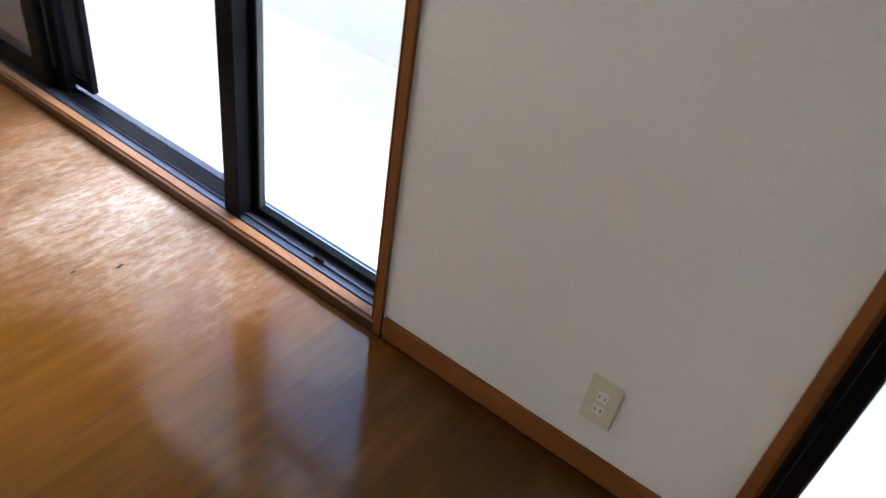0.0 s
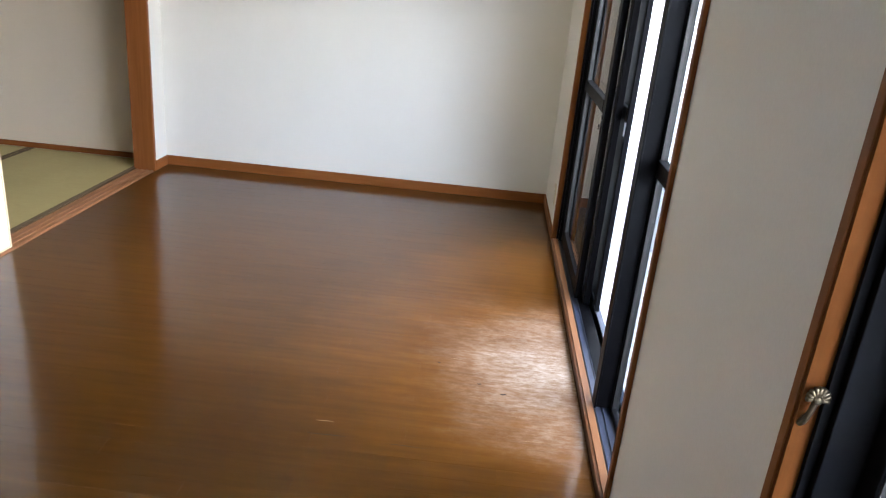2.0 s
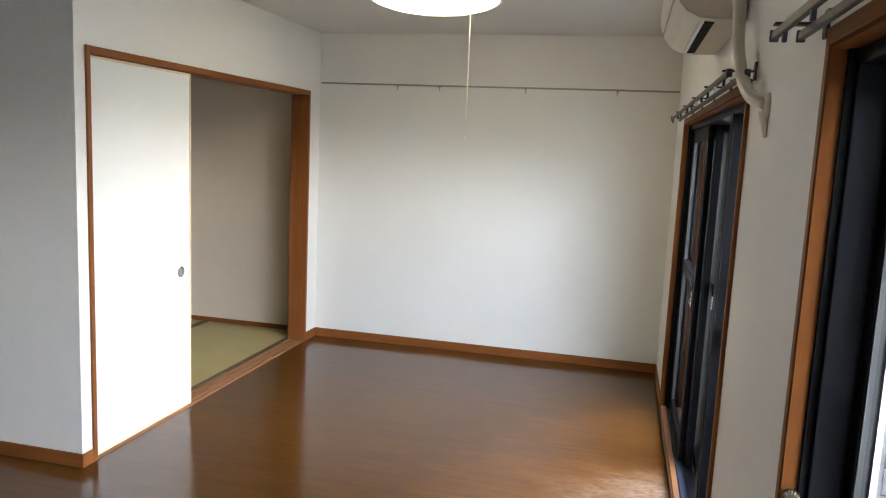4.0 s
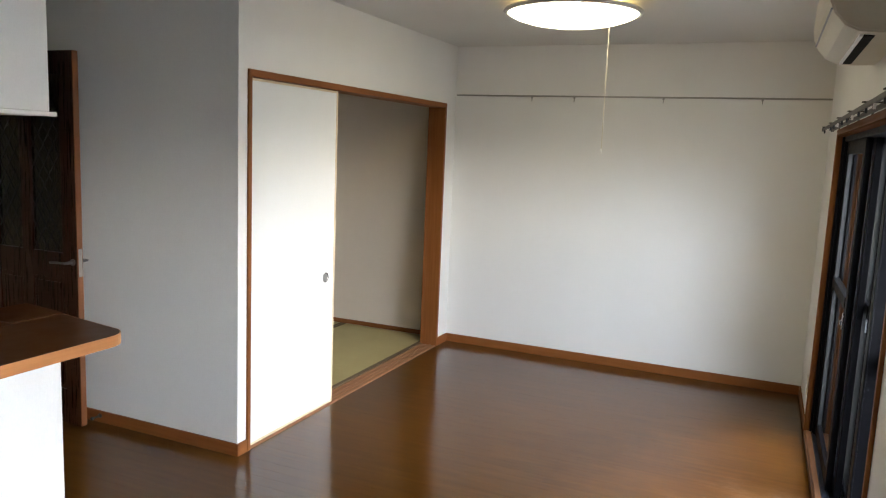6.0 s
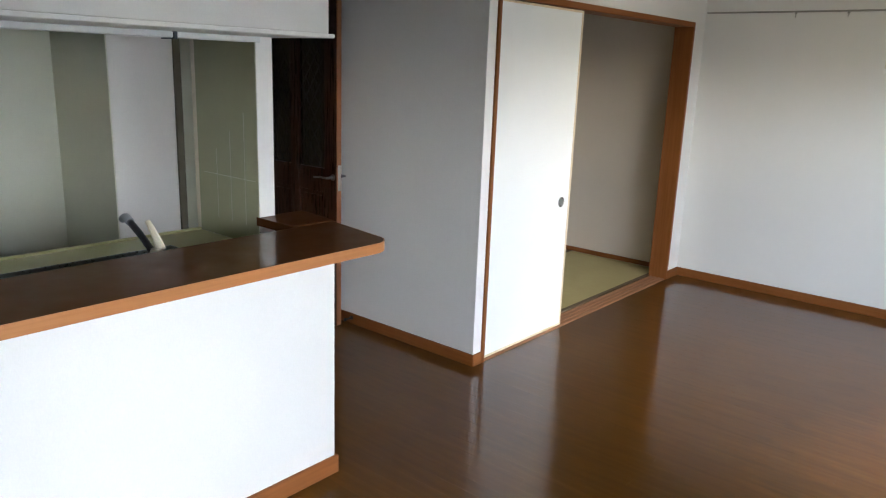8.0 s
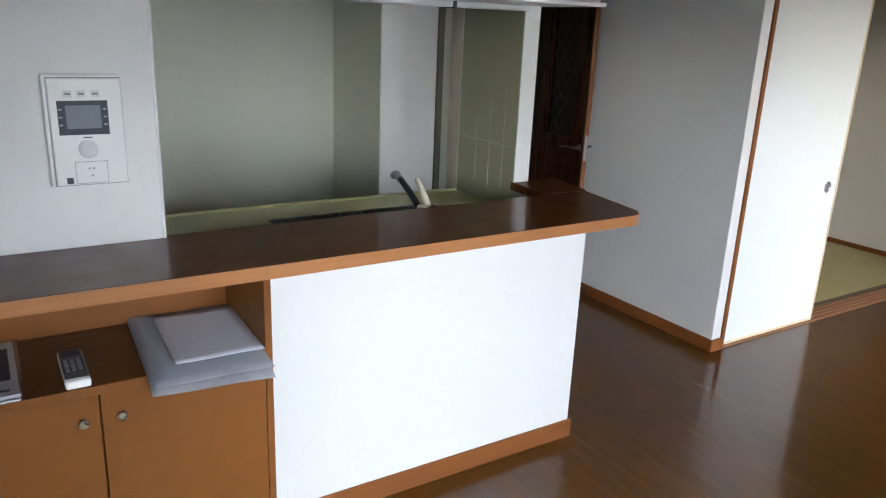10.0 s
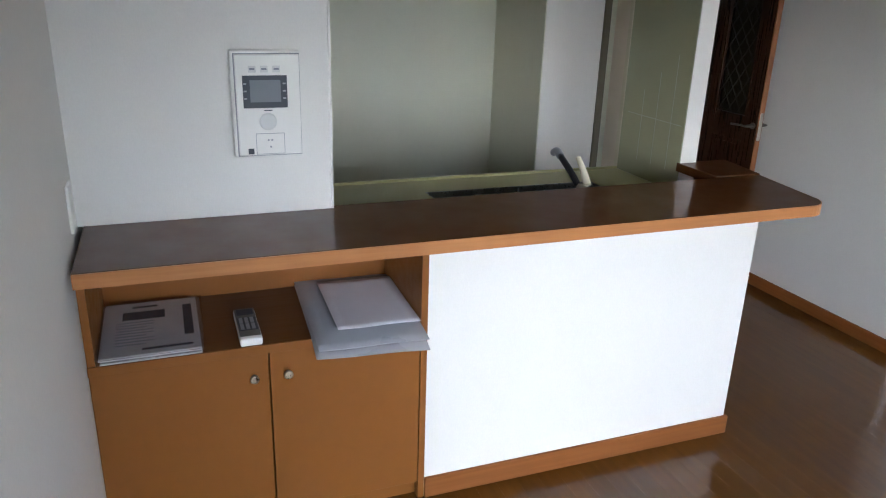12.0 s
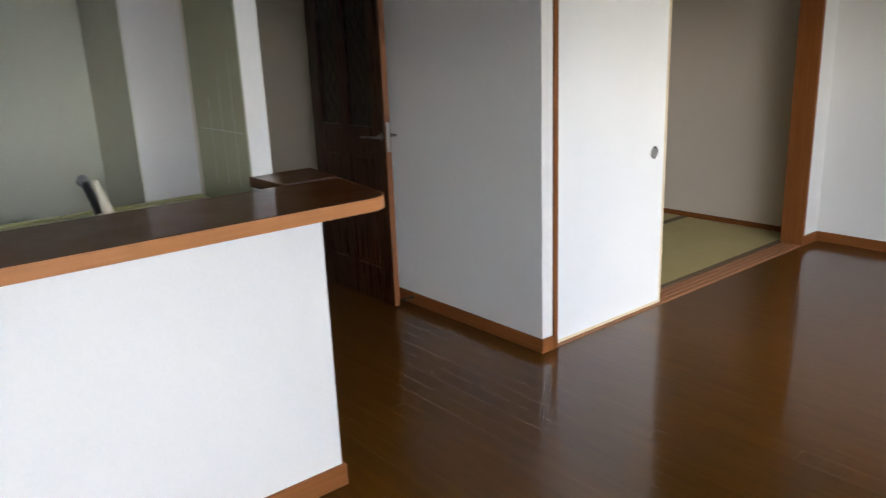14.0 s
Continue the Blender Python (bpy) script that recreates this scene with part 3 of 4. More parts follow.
def metal_frame(win, y0, y1, depth=0.145):
    x0, x1 = E + 0.03, E + 0.03 + depth
    for ya, yb in ((y0 + 0.002, y0 + 0.03), (y1 - 0.03, y1 - 0.002)):
        part("frame_jamb", boxes((x0, x1, ya, yb, 0.0, WTOP - 0.002), r=0.002), BRONZE, win)
    part("frame_head", boxes((x0, x1, y0 + 0.03, y1 - 0.03, WTOP - 0.035, WTOP - 0.002), r=0.002), BRONZE, win)
    sill = part("frame_sill", boxes((x0, x0 + 0.085, y0 + 0.03, y1 - 0.03, -0.02, 0.028), r=0.001), TRACKMETAL, win, "bluish aluminium sill track")
    part("outer_track", boxes((x0 + 0.085, x1, y0 + 0.03, y1 - 0.03, -0.04, 0.0), r=0.001), TRACKMETAL, sill)
    for xa in (x0 + 0.002, x0 + 0.028, x0 + 0.062):
        part("track", boxes((xa, xa + 0.004, y0 + 0.03, y1 - 0.03, 0.028, 0.034)), TRACKMETAL, sill)


def sash(win, x0, x1, y0, y1, w, mid=None, pane=None, z0=0.04, foot=None):
    z1 = WTOP - 0.03
    fr = part("sash", ring(x0, x1, y0, y1, z0, z1, w, 0.003, foot), BRONZE, win, "dark bronze aluminium sash")
    if mid:
        part("middle_rail", boxes((x0 - 0.004, x1 - 0.002, y0 + w - 0.003, y1 - w + 0.003, mid - 0.028, mid + 0.028), r=0.003), BRONZE, fr)
    xm = (x0 + x1) / 2
    g = part("pane", boxes((xm - 0.002, xm + 0.002, y0 + w, y1 - w, z0 + w, z1 - w)), pane or GLASS, fr)
    g.visible_shadow = False
    for ya, yb in ((y0 + w, y0 + w + 0.004), (y1 - w - 0.004, y1 - w)):
        part("gasket", boxes((x0 + 0.004, x1 - 0.004, ya, yb, z0 + (foot or w), z1 - w)), RUBBER, fr)
    return fr


win1 = thing("window_1", (E + 0.05, -2.0, 0), "tall dark bronze sliding window, slid half open", "window", kind="structure")
casing(win1, -3.19, -0.825)
metal_frame(win1, -3.19, -0.825)
s1 = sash(win1, E + 0.045, E + 0.075, -1.7, -0.858, 0.075, 0.95)
part("latch", boxes((E + 0.036, E + 0.045, -1.672, -1.652, 0.83, 0.91), (E + 0.028, E + 0.037, -1.666, -1.658, 0.85, 0.875), r=0.002), CHROME, s1, "small metal sash latch")
sash(win1, E + 0.079, E + 0.109, -1.76, -0.86, 0.06)
scr = sash(win1, E + 0.122, E + 0.146, -1.83, -0.86, 0.035, 0.95, SCREEN)
part("pull_tab", boxes((E + 0.116, E + 0.122, -1.825, -1.81, 0.86, 0.92), r=0.002), GREYPLASTIC, scr)
# fixed post and the light beyond it
post = part("post", boxes((E + 0.03, E + 0.115, -2.652, -2.61, 0.036, WTOP - 0.03), r=0.004), BRONZE, win1, "dark bronze window post")
part("post_lip", boxes((E + 0.027, E + 0.034, -2.66, -2.6, 0.036, WTOP - 0.03), r=0.002), BRONZE, post)
sash(win1, E + 0.085, E + 0.115, -3.165, -2.635, 0.035, 0.93, None, 0.03, 0.02)
part("drain_cap", boxes((E + 0.055, E + 0.068, -2.95, -2.918, 0.03, 0.046), r=0.003), BLACK, win1, "small black track stop")

part("dark_track", boxes((E + 0.062, E + 0.112, -2.6, -0.858, 0.0, 0.0365), r=0.001), BRONZE, win1, "dark inner sash track")

win2 = thing("window_2", (E + 0.05, -5.0, 0), "tall dark bronze sliding window onto the balcony", "window", kind="structure")
casing(win2, -5.9, -4.08)
metal_frame(win2, -5.9, -4.08, 0.1)
sash(win2, E + 0.085, E + 0.112, -5.02, -4.1, 0.05, None)
sash(win2, E + 0.045, E + 0.075, -5.88, -4.96, 0.06, None)

# ---- kitchen counter ----
TOP = 0.942


def rounded(x0, x1, y0, y1, radius, n=8):
    """Plan of the counter: the corner by the passage is rounded and the end runs slightly askew."""
    pts = [(x0, y0), (x1, y0)]
    for i in range(n + 1):
        a = math.pi / 2 * i / n
        pts.append((x1 - radius + radius * math.cos(a), y1 - radius + radius * math.sin(a)))
    return pts + [(x0, y1 + 0.05), (x0, -3.813)]


ctop = thing("counter_top", (0.2, -4.9, TOP - 0.04), "dark polished wooden counter top with a rounded corner", "counter top")
part("slab", prism(rounded(0.012, 0.406, -6.022, -3.722, 0.085), TOP - 0.038, TOP, 0.0015), TOPWOOD, ctop)
bm = bmesh.new()
plan = rounded(0.012, 0.4095, -6.022, -3.7185, 0.0885)[1:-1]
inner = rounded(0.012, 0.4062, -6.022, -3.7218, 0.0852)[1:-1]
lo = [(bm.verts.new((*p, TOP - 0.0385)), bm.verts.new((*q, TOP - 0.0385))) for p, q in zip(plan, inner)]
hi = [(bm.verts.new((*p, TOP - 0.0012)), bm.verts.new((*q, TOP - 0.0012))) for p, q in zip(plan, inner)]
for i in range(len(lo) - 1):
    for quad in ((lo[i][0], lo[i + 1][0], hi[i + 1][0], hi[i][0]), (hi[i][0], hi[i + 1][0], hi[i + 1][1], hi[i][1]), (lo[i][1], lo[i + 1][1], lo[i + 1][0], lo[i][0]), (hi[i][1], hi[i + 1][1], lo[i + 1][1], lo[i][1])):
        bm.faces.new(quad)
bmesh.ops.recalc_face_normals(bm, faces=bm.faces)
part("edge_band", bm, EDGEWOOD, ctop, "lighter orange-brown edge band")

part("end_ledge", prism([(0.0115, -3.872), (0.0115, -3.668), (-0.226, -3.635), (-0.226, -3.872)], TOP - 0.031, TOP + 0.004, 0.0015), TOPWOOD, ctop, "dark board round the stub wall")

cwall = thing("counter_wall", (0.2, -4.5, 0), "white papered low wall carrying the counter", "counter wall")
part("panel", boxes((0.14, 0.268, -5.1, -3.888, 0, TOP - 0.039)), WALLPAPER, cwall)
part("skirting", boxes((0.268, 0.28, -5.1, -3.876, 0, 0.074), r=0.002), TRIM_Y, cwall, "orange-brown wooden skirting")
part("skirting", boxes((0.13, 0.268, -3.888, -3.876, 0, 0.074), r=0.002), TRIM_X, cwall, "orange-brown wooden skirting")

cab = thing("cabinet", (0.05, -5.56, 0), "orange-brown wooden cabinet with an open shelf and two doors", "cabinet")
CB = TOP - 0.039
part("side_panel", boxes((-0.02, 0.268, -6.035, -6.015, 0.0, CB), (-0.2, -0.02, -6.035, -6.015, 0.0, 0.855)), CASE_Z, cab)
part("side_panel", boxes((-0.02, 0.272, -5.122, -5.1015, 0.0, CB), (-0.2, -0.02, -5.122, -5.1015, 0.0, 0.855)), CASE_Z, cab)
part("back_panel", boxes((-0.135, -0.123, -6.015, -5.122, 0.06, 0.843)), CASE_Y, cab)
part("top_board", boxes((-0.2, 0.01, -6.015, -5.122, 0.843, 0.855), (0.01, 0.022, -6.015, -5.122, 0.843, CB)), CASE_Y, cab)
part("shelf", boxes((-0.123, 0.272, -6.015, -5.122, 0.608, 0.632), r=0.0015), SHELFWOOD, cab, "dark brown shelf board")
part("shelf_lip", boxes((0.272, 0.28, -6.035, -5.122, 0.606, 0.633), r=0.0015), CASE_Y, cab)
part("fascia", boxes((0.245, 0.266, -6.015, -5.122, CB - 0.03, CB)), CASE_Y, cab)
part("plinth", boxes((-0.188, 0.24, -6.015, -5.122, 0.0, 0.06)), CASE_Y, cab)
for ya, yb, yk in ((-6.033, -5.576, -5.618), (-5.572, -5.124, -5.524)):
    dr = part("cabinet_door", boxes((0.25, 0.27, ya, yb, 0.062, 0.602), r=0.002), CASE_Z, cab)
    kn = part("knob", lathe([(0.006, 0), (0.006, 0.012), (0.0125, 0.015), (0.0135, 0.02), (0.0115, 0.0245), (0.007, 0.0235)], (0.27, yk, 0.535), "x", 20), SATIN, dr, "small round metal knob")
    smooth(kn)

# ---- kitchen beyond the counter ----
unit = thing("kitchen_unit", (-0.3, -4.7, 0), "kitchen sink unit with a cream worktop", "kitchen unit")
part("base", boxes((-0.6, -0.205, -5.9, -5.098, 0.0, 0.79), (-0.6, -0.03, -5.098, -4.87, 0.0, 0.79), (-0.6, -0.03, -4.86, -4.11, 0.0, 0.61), (-0.6, -0.03, -4.1, -3.87, 0.0, 0.79)), CASE_Z, unit)
for d in ((-0.64, -0.205, -5.9, -5.098, 0.79, 0.825), (-0.64, -0.03, -5.098, -4.86, 0.79, 0.825), (-0.64, -0.46, -4.86, -4.12, 0.79, 0.825), (-0.64, -0.03, -4.12, -3.87, 0.79, 0.825), (-0.1, -0.03, -4.86, -4.12, 0.79, 0.825)):
    part("worktop", boxes(d), WORKTOP, unit)
part("upstand", boxes((-0.655, -0.64, -5.9, -3.87, 0.795, 0.835), r=0.002), WORKTOP, unit)
part("sink_basin", boxes((-0.46, -0.455, -4.86, -4.12, 0.62, 0.826), (-0.105, -0.1, -4.86, -4.12, 0.62, 0.826), (-0.455, -0.105, -4.86, -4.855, 0.62, 0.826), (-0.455, -0.105, -4.125, -4.12, 0.62, 0.826), (-0.455, -0.105, -4.855, -4.125, 0.62, 0.625)), STEEL, unit, "steel sink basin")
fau = thing("faucet", (-0.07, -4.4, 0.825), "single-lever kitchen faucet with a black hose spout", "faucet")
smooth(part("body", lathe([(0.03, 0), (0.03, 0.01), (0.024, 0.02), (0.022, 0.09), (0.016, 0.1)], (-0.068, -4.4, 0.825), "z", 20), CREAMPLASTIC, fau))
smooth(part("spout", tube(arc([(-0.08, -4.4, 0.9), (-0.17, -4.393, 0.945), (-0.27, -4.386, 0.985)]), 0.0125, 12), BLACKTUBE, fau, "black flexible spout"))
smooth(part("spray_head", tube(arc([(-0.268, -4.386, 0.984), (-0.3, -4.384, 0.996), (-0.33, -4.382, 0.985)]), 0.0155, 12), GREYPLASTIC, fau))
smooth(part("lever", tube(arc([(-0.06, -4.385, 0.92), (-0.085, -4.39, 0.965), (-0.125, -4.395, 1.012)]), 0.017, 10, taper=0.55), CREAMPLASTIC, fau, "cream plastic lever"))
fau.location = (-0.088, -4.387, 0.825)

hang = thing("hanging_cupboard", (-0.08, -4.54, 1.66), "white hanging cupboard above the counter", "cupboard")
part("body", boxes((-0.3, 0.088, -5.333, -3.757, 1.672, H - 0.002), r=0.002), WALLPAPER, hang)
part("bottom_lip", boxes((-0.302, 0.106, -5.333, -3.742, 1.656, 1.671), r=0.003), WHITEPLASTIC, hang, "white plastic lower lip")
for ya, yb in ((-5.3, -4.9), (-4.885, -4.215), (-4.2, -3.85)):
    part("light_strip", boxes((-0.285, -0.2, ya, yb, 1.634, 1.656), r=0.004), PALEPLASTIC, hang, "slim pale under-cupboard strip")
for yc in (-4.8925, -4.2075):
    part("clip", boxes((-0.288, -0.197, yc - 0.0065, yc + 0.0065, 1.63, 1.656), r=0.001), DARKPLASTIC, hang, "dark strip clip")

kp = thing("splash_board", (-0.45, -3.87, 0.9), "glossy grey-green kitchen wall panel with pale joints", "wall panel")
part("sheet", boxes((-0.64, -0.213, -3.8705, -3.867, 0.826, 1.655)), PANELGLOSS, kp)
for k, (za, zb) in enumerate(((0.9, 1.2), (0.9, 1.28), (0.9, 1.36))):
    xa = -0.5 + 0.1 * k
    part("joint", boxes((xa, xa + 0.0022, -3.8715, -3.8706, za, zb)), PALELINE, kp)
part("joint", boxes((-0.6, -0.23, -3.8716, -3.8706, 1.09, 1.0918)), PALELINE, kp)
part("end_trim", boxes((-0.668, -0.64, -3.8725, -3.79, 0.826, H - 0.002), r=0.002), CREAMPLASTIC, kp, "cream plastic end trim")

# ---- intercom ----
ic = thing("intercom", (0.0420, -5.515, 1.26), "white video intercom panel with a small grey screen", "intercom")
IY0, IY1, IZ0, IZ1 = -5.612, -5.424, 1.112, 1.404
part("back_frame", boxes((0.0300, 0.0560, IY0, IY1, IZ0, IZ1), r=0.004), WHITEPLASTIC, ic)
# flat grey strip that paints the groove's shade
part("shadow_gap", boxes((0.0555, 0.0564, IY0 + 0.009, IY1 - 0.001, IZ0 + 0.003, IZ1 - 0.007)), GREYPLASTIC, ic, "grey strip for the shaded groove round the front plate")
part("front_plate", boxes((0.0560, 0.0640, IY0 + 0.012, IY1 - 0.003, IZ0 + 0.006, IZ1 - 0.01), r=0.002), WHITEPLASTIC, ic)
bez = part("screen_bezel", boxes((0.0640, 0.0655, -5.582, -5.462, 1.25, 1.338), r=0.0006), DARKPLASTIC, ic, "dark blue-grey screen surround")
part("screen", boxes((0.0655, 0.0662, -5.563, -5.48, 1.266, 1.326)), SCREENGLASS, bez)
for z in (1.276, 1.296, 1.316):
    for ya in (-5.58, -5.474):
        part("key", boxes((0.0655, 0.0665, ya, ya + 0.008, z - 0.002, z + 0.002)), GREYPLASTIC, bez)
for ya in (-5.565, -5.533, -5.5):
    b_ = part("push_button", boxes((0.0640, 0.0665, ya, ya + 0.02, 1.346, 1.364), r=0.001), PALEPLASTIC, ic)
    part("print_bar", boxes((0.0666, 0.0668, ya + 0.003, ya + 0.017, 1.353, 1.358)), GREYINK, b_)
smooth(part("speaker_grille", lathe([(0.024, 0), (0.024, 0.0012), (0.02, 0.0018), (0.0, 0.0018)], (0.0640, -5.518, 1.212), "x", 28), PALEPLASTIC, ic))
part("flap_gap", boxes((0.0640, 0.0644, -5.5535, -5.4745, 1.1205, 1.1795)), GREYPLASTIC, ic)
fl = part("flap", boxes((0.0644, 0.0655, -5.552, -5.476, 1.122, 1.178), r=0.0006), WHITEPLASTIC, ic)
for ya, za in ((-5.522, 1.158), (-5.512, 1.158), (-5.516, 1.139)):
    part("hole", boxes((0.0655, 0.0658, ya, ya + 0.005, za, za + 0.005)), GREYPLASTIC, fl)
part("sensor", boxes((0.0640, 0.0652, -5.576, -5.56, 1.122, 1.138)), DARKPLASTIC, ic)
part("maker_bar", boxes((0.0640, 0.0643, -5.527, -5.505, 1.2415, 1.244)), INK, ic)
ic.location += Vector((0.0125, 0, 0.006))

# ---- things on the shelf ----
SH = 0.6325
pap = thing("booklet_stack", (0.02, -5.87, SH), "stack of printed booklets in clear sleeves", "booklets")
for k in range(5):
    z = SH + 0.004 * k
    j = 0.004 * math.sin(k * 2.3)
    part("booklet", boxes((-0.075 + j, 0.275 + j * 1.5, -6.004 + j, -5.752 + j, z, z + 0.0036)), NEWSPRINT, pap)
zt = SH + 0.0196
for d, m_ in (((-0.045, -0.033, -5.93, -5.86, zt, zt + 0.0006), INK), ((-0.005, 0.05, -5.955, -5.84, zt, zt + 0.0006), INK), ((-0.025, 0.185, -5.79, -5.765, zt, zt + 0.0006), INK), ((0.24, 0.252, -5.9, -5.77, zt, zt + 0.0006), INK)):
    part("print_block", boxes(d), m_, pap)
for k in range(9):
    xa = 0.065 + 0.018 * k
    part("print_line", boxes((xa, xa + 0.005, -5.97, -5.87 - 0.02 * (k % 3 == 2), zt, zt + 0.0005)), GREYINK, pap)

rem = thing("remote_control", (0.12, -5.61, SH), "white remote control lying on the shelf", "remote control")
part("case", boxes((-0.02, 0.19, -5.641, -5.58, SH, SH + 0.024), r=0.006), WHITEPLASTIC, rem)
part("face_plate", boxes((-0.016, 0.172, -5.639, -5.582, SH + 0.0235, SH + 0.0245), r=0.0004), TAUPE, rem, "taupe grey face plate")
part("display", boxes((-0.01, 0.03, -5.634, -5.587, SH + 0.0245, SH + 0.0256), r=0.0005), DARKPLASTIC, rem)
part("key_field", boxes((0.05, 0.135, -5.636, -5.585, SH + 0.0245, SH + 0.0254), r=0.0005), DARKPLASTIC, rem)
for i in range(2):
    for k in range(3):
        part("key", boxes((0.054 + i * 0.041, 0.09 + i * 0.041, -5.632 + k * 0.0155, -5.622 + k * 0.0155, SH + 0.0252, SH + 0.028), r=0.001), GREYPLASTIC, rem)
rem.location = (0.205, -5.618, SH)

fol = thing("plastic_folder", (0.08, -5.28, SH), "translucent plastic folder with a paper sheet, over the shelf's edge", "folder")


def bent(x0, x1, y0, y1, z, sag, wave, thick, turn=0.0):
    """A limp sheet that droops past the shelf's edge."""
    bm = bmesh.new()
    nx, ny = 14, 8
    rows = []
    for i in range(nx + 1):
        row = []
        for j in range(ny + 1):
            u, v = i / nx, j / ny
            x, y = x0 + (x1 - x0) * u, y0 + (y1 - y0) * v
            x, y = x + turn * (v - 0.5) * 0.1, y - turn * (u - 0.5) * 0.1
            h = z + wave * math.sin(5 * u + 3 * v) * 0.5 + wave * 0.5 * math.sin(9 * v + 2 * u) + wave
            if x > 0.275:
                h -= sag * ((x - 0.275) / 0.08) ** 1.5
            row.append((bm.verts.new((x, y, h)), bm.verts.new((x, y, h + thick))))
        rows.append(row)
    for i in range(nx):
        for j in range(ny):
            for k in (0, 1):
                q = [rows[i][j][k], rows[i + 1][j][k], rows[i + 1][j + 1][k], rows[i][j + 1][k]]
                bm.faces.new(q if k else q[::-1])
    for i in range(nx):
        for j in (0, ny):
            bm.faces.new((rows[i][j][0], rows[i + 1][j][0], rows[i + 1][j][1], rows[i][j][1]))
    for j in range(ny):
        for i in (0, nx):
            bm.faces.new((rows[i][j][0], rows[i][j + 1][0], rows[i][j + 1][1], rows[i][j][1]))
    bmesh.ops.recalc_face_normals(bm, faces=bm.faces)
    return bm


smooth(part("clear_sleeve", bent(-0.083, 0.295, -6.01, -5.738, SH + 0.0205, 0.0, 0.003, 0.0005, 0.12), SLEEVE, pap, "crinkled clear plastic sleeve"))
smooth(part("folder_sheet", bent(-0.118, 0.39, -5.447, -5.126, SH + 0.0005, 0.012, 0.002, 0.0015, 0.25), FILM, fol, "translucent grey plastic sheet"))
smooth(part("folder_sheet", bent(-0.113, 0.378, -5.442, -5.128, SH + 0.011, 0.006, 0.002, 0.002, 0.15), FILM, fol, "translucent grey plastic sheet"))
smooth(part("paper_sheet", bent(-0.075, 0.288, -5.372, -5.126, SH + 0.018, 0.0, 0.0015, 0.0015, 0.1), PAPERWHITE, fol, "pale grey paper sheet"))

# ---- wall fittings ----
outlet((E, -3.768, 0.208), "-x", "cream wall socket low on the white wall between the windows")
outlet((E, -0.6, 0.24), "-x", "cream wall socket low on the wall beside the window")
plate = thing("wall_plate", (0.15, -6.02, 1.03), "white blank plate on the wall above the counter", "wall plate")
part("cover_plate", boxes((0.11, 0.18, -6.037, -6.029, 0.965, 1.09), r=0.003), WHITEPLASTIC, plate)

rail = thing("picture_rail", (1.35, -0.01, 2.02), "thin grey metal picture rail along the wall", "picture rail")
part("rail_bar", boxes((0.012, E - 0.002, -0.011, 0, 2.017, 2.029), r=0.002), GREYRAIL, rail)
hook0 = thing("rail_hook", (0.639, -0.012, 2.015), "small grey hook hanging from the picture rail", "hook", "picture rail hooks")
part("runner", boxes((0.632, 0.646, -0.02, -0.012, 2.004, 2.026), r=0.002), GREYRAIL, hook0)
smooth(part("hook_wire", tube(arc([(0.639, -0.016, 2.006), (0.639, -0.017, 1.992), (0.639, -0.024, 1.984), (0.639, -0.03, 1.992)]), 0.0025, 8), GREYRAIL, hook0))
for x in (0.969, 1.616, 2.269):
    copy_thing(hook0, Matrix.Translation((x, -0.012, 2.015)))

# ceiling lamp
LX, LY = 1.325, -1.6
lamp = thing("ceiling_lamp", (LX, LY, H), "round white ceiling lamp, switched on, with a pull cord", "ceiling lamp")
smooth(part("base_drum", lathe([(0.25, 2.399), (0.25, 2.365), (0.235, 2.355), (0.0, 2.355)], (LX, LY, 0), "z", 48), AMBERGLOW, lamp, "amber glowing base ring"))
smooth(part("diffuser", lathe([(0.345, 2.336), (0.338, 2.328), (0.31, 2.312), (0.25, 2.293), (0.16, 2.277), (0.07, 2.269), (0.0, 2.268)], (LX, LY, 0), "z", 64), LAMPGLOW, lamp, "glowing white dished diffuser"))
smooth(part("rim", lathe([(0.345, 2.35), (0.36, 2.347), (0.366, 2.338), (0.36, 2.33), (0.346, 2.327), (0.34, 2.337)], (LX, LY, 0), "z", 64), WHITEPLASTIC, lamp, "grey-white plastic rim"))
cord = part("pull_cord", tube([(1.502, -1.5, 2.29), (1.5015, -1.49, 2.0), (1.5005, -1.48, 1.63)], 0.0022, 8), CREAMPLASTIC, lamp, "thin white pull cord")
smooth(part("cord_end", lathe([(0.003, 0.022), (0.005, 0.014), (0.0055, 0.004), (0.003, 0.0)], (1.5005, -1.48, 1.612), "z", 12), WHITEPLASTIC, cord))

# air conditioner above the far window
ac = thing("air_conditioner", (2.58, -2.5, 1.97), "cream wall-mounted air conditioner above the window", "air conditioner")
AY0, AY1 = -3.0, -2.16
UP = 0.035
prof = [(2.69, 2.235), (2.5, 2.235), (2.478, 2.225), (2.466, 2.19), (2.463, 2.1), (2.468, 2.06), (2.485, 2.02), (2.515, 1.985), (2.555, 1.965), (2.61, 1.96), (2.69, 1.96)]
bm = bmesh.new()
ends = [[bm.verts.new((x, y, z + UP)) for x, z in prof] for y in (AY0, AY1)]
bm.faces.new(ends[0])
bm.faces.new(ends[1][::-1])
for i in range(len(prof)):
    bm.faces.new((ends[0][i], ends[0][(i + 1) % len(prof)], ends[1][(i + 1) % len(prof)], ends[1][i]))
bmesh.ops.recalc_face_normals(bm, faces=bm.faces)
bmesh.ops.bevel(bm, geom=list({e for f in bm.faces if len(f.verts) > 5 for e in f.edges}), offset=0.006, segments=2, affect="EDGES")
part("case", bm, CREAMPLASTIC, ac)
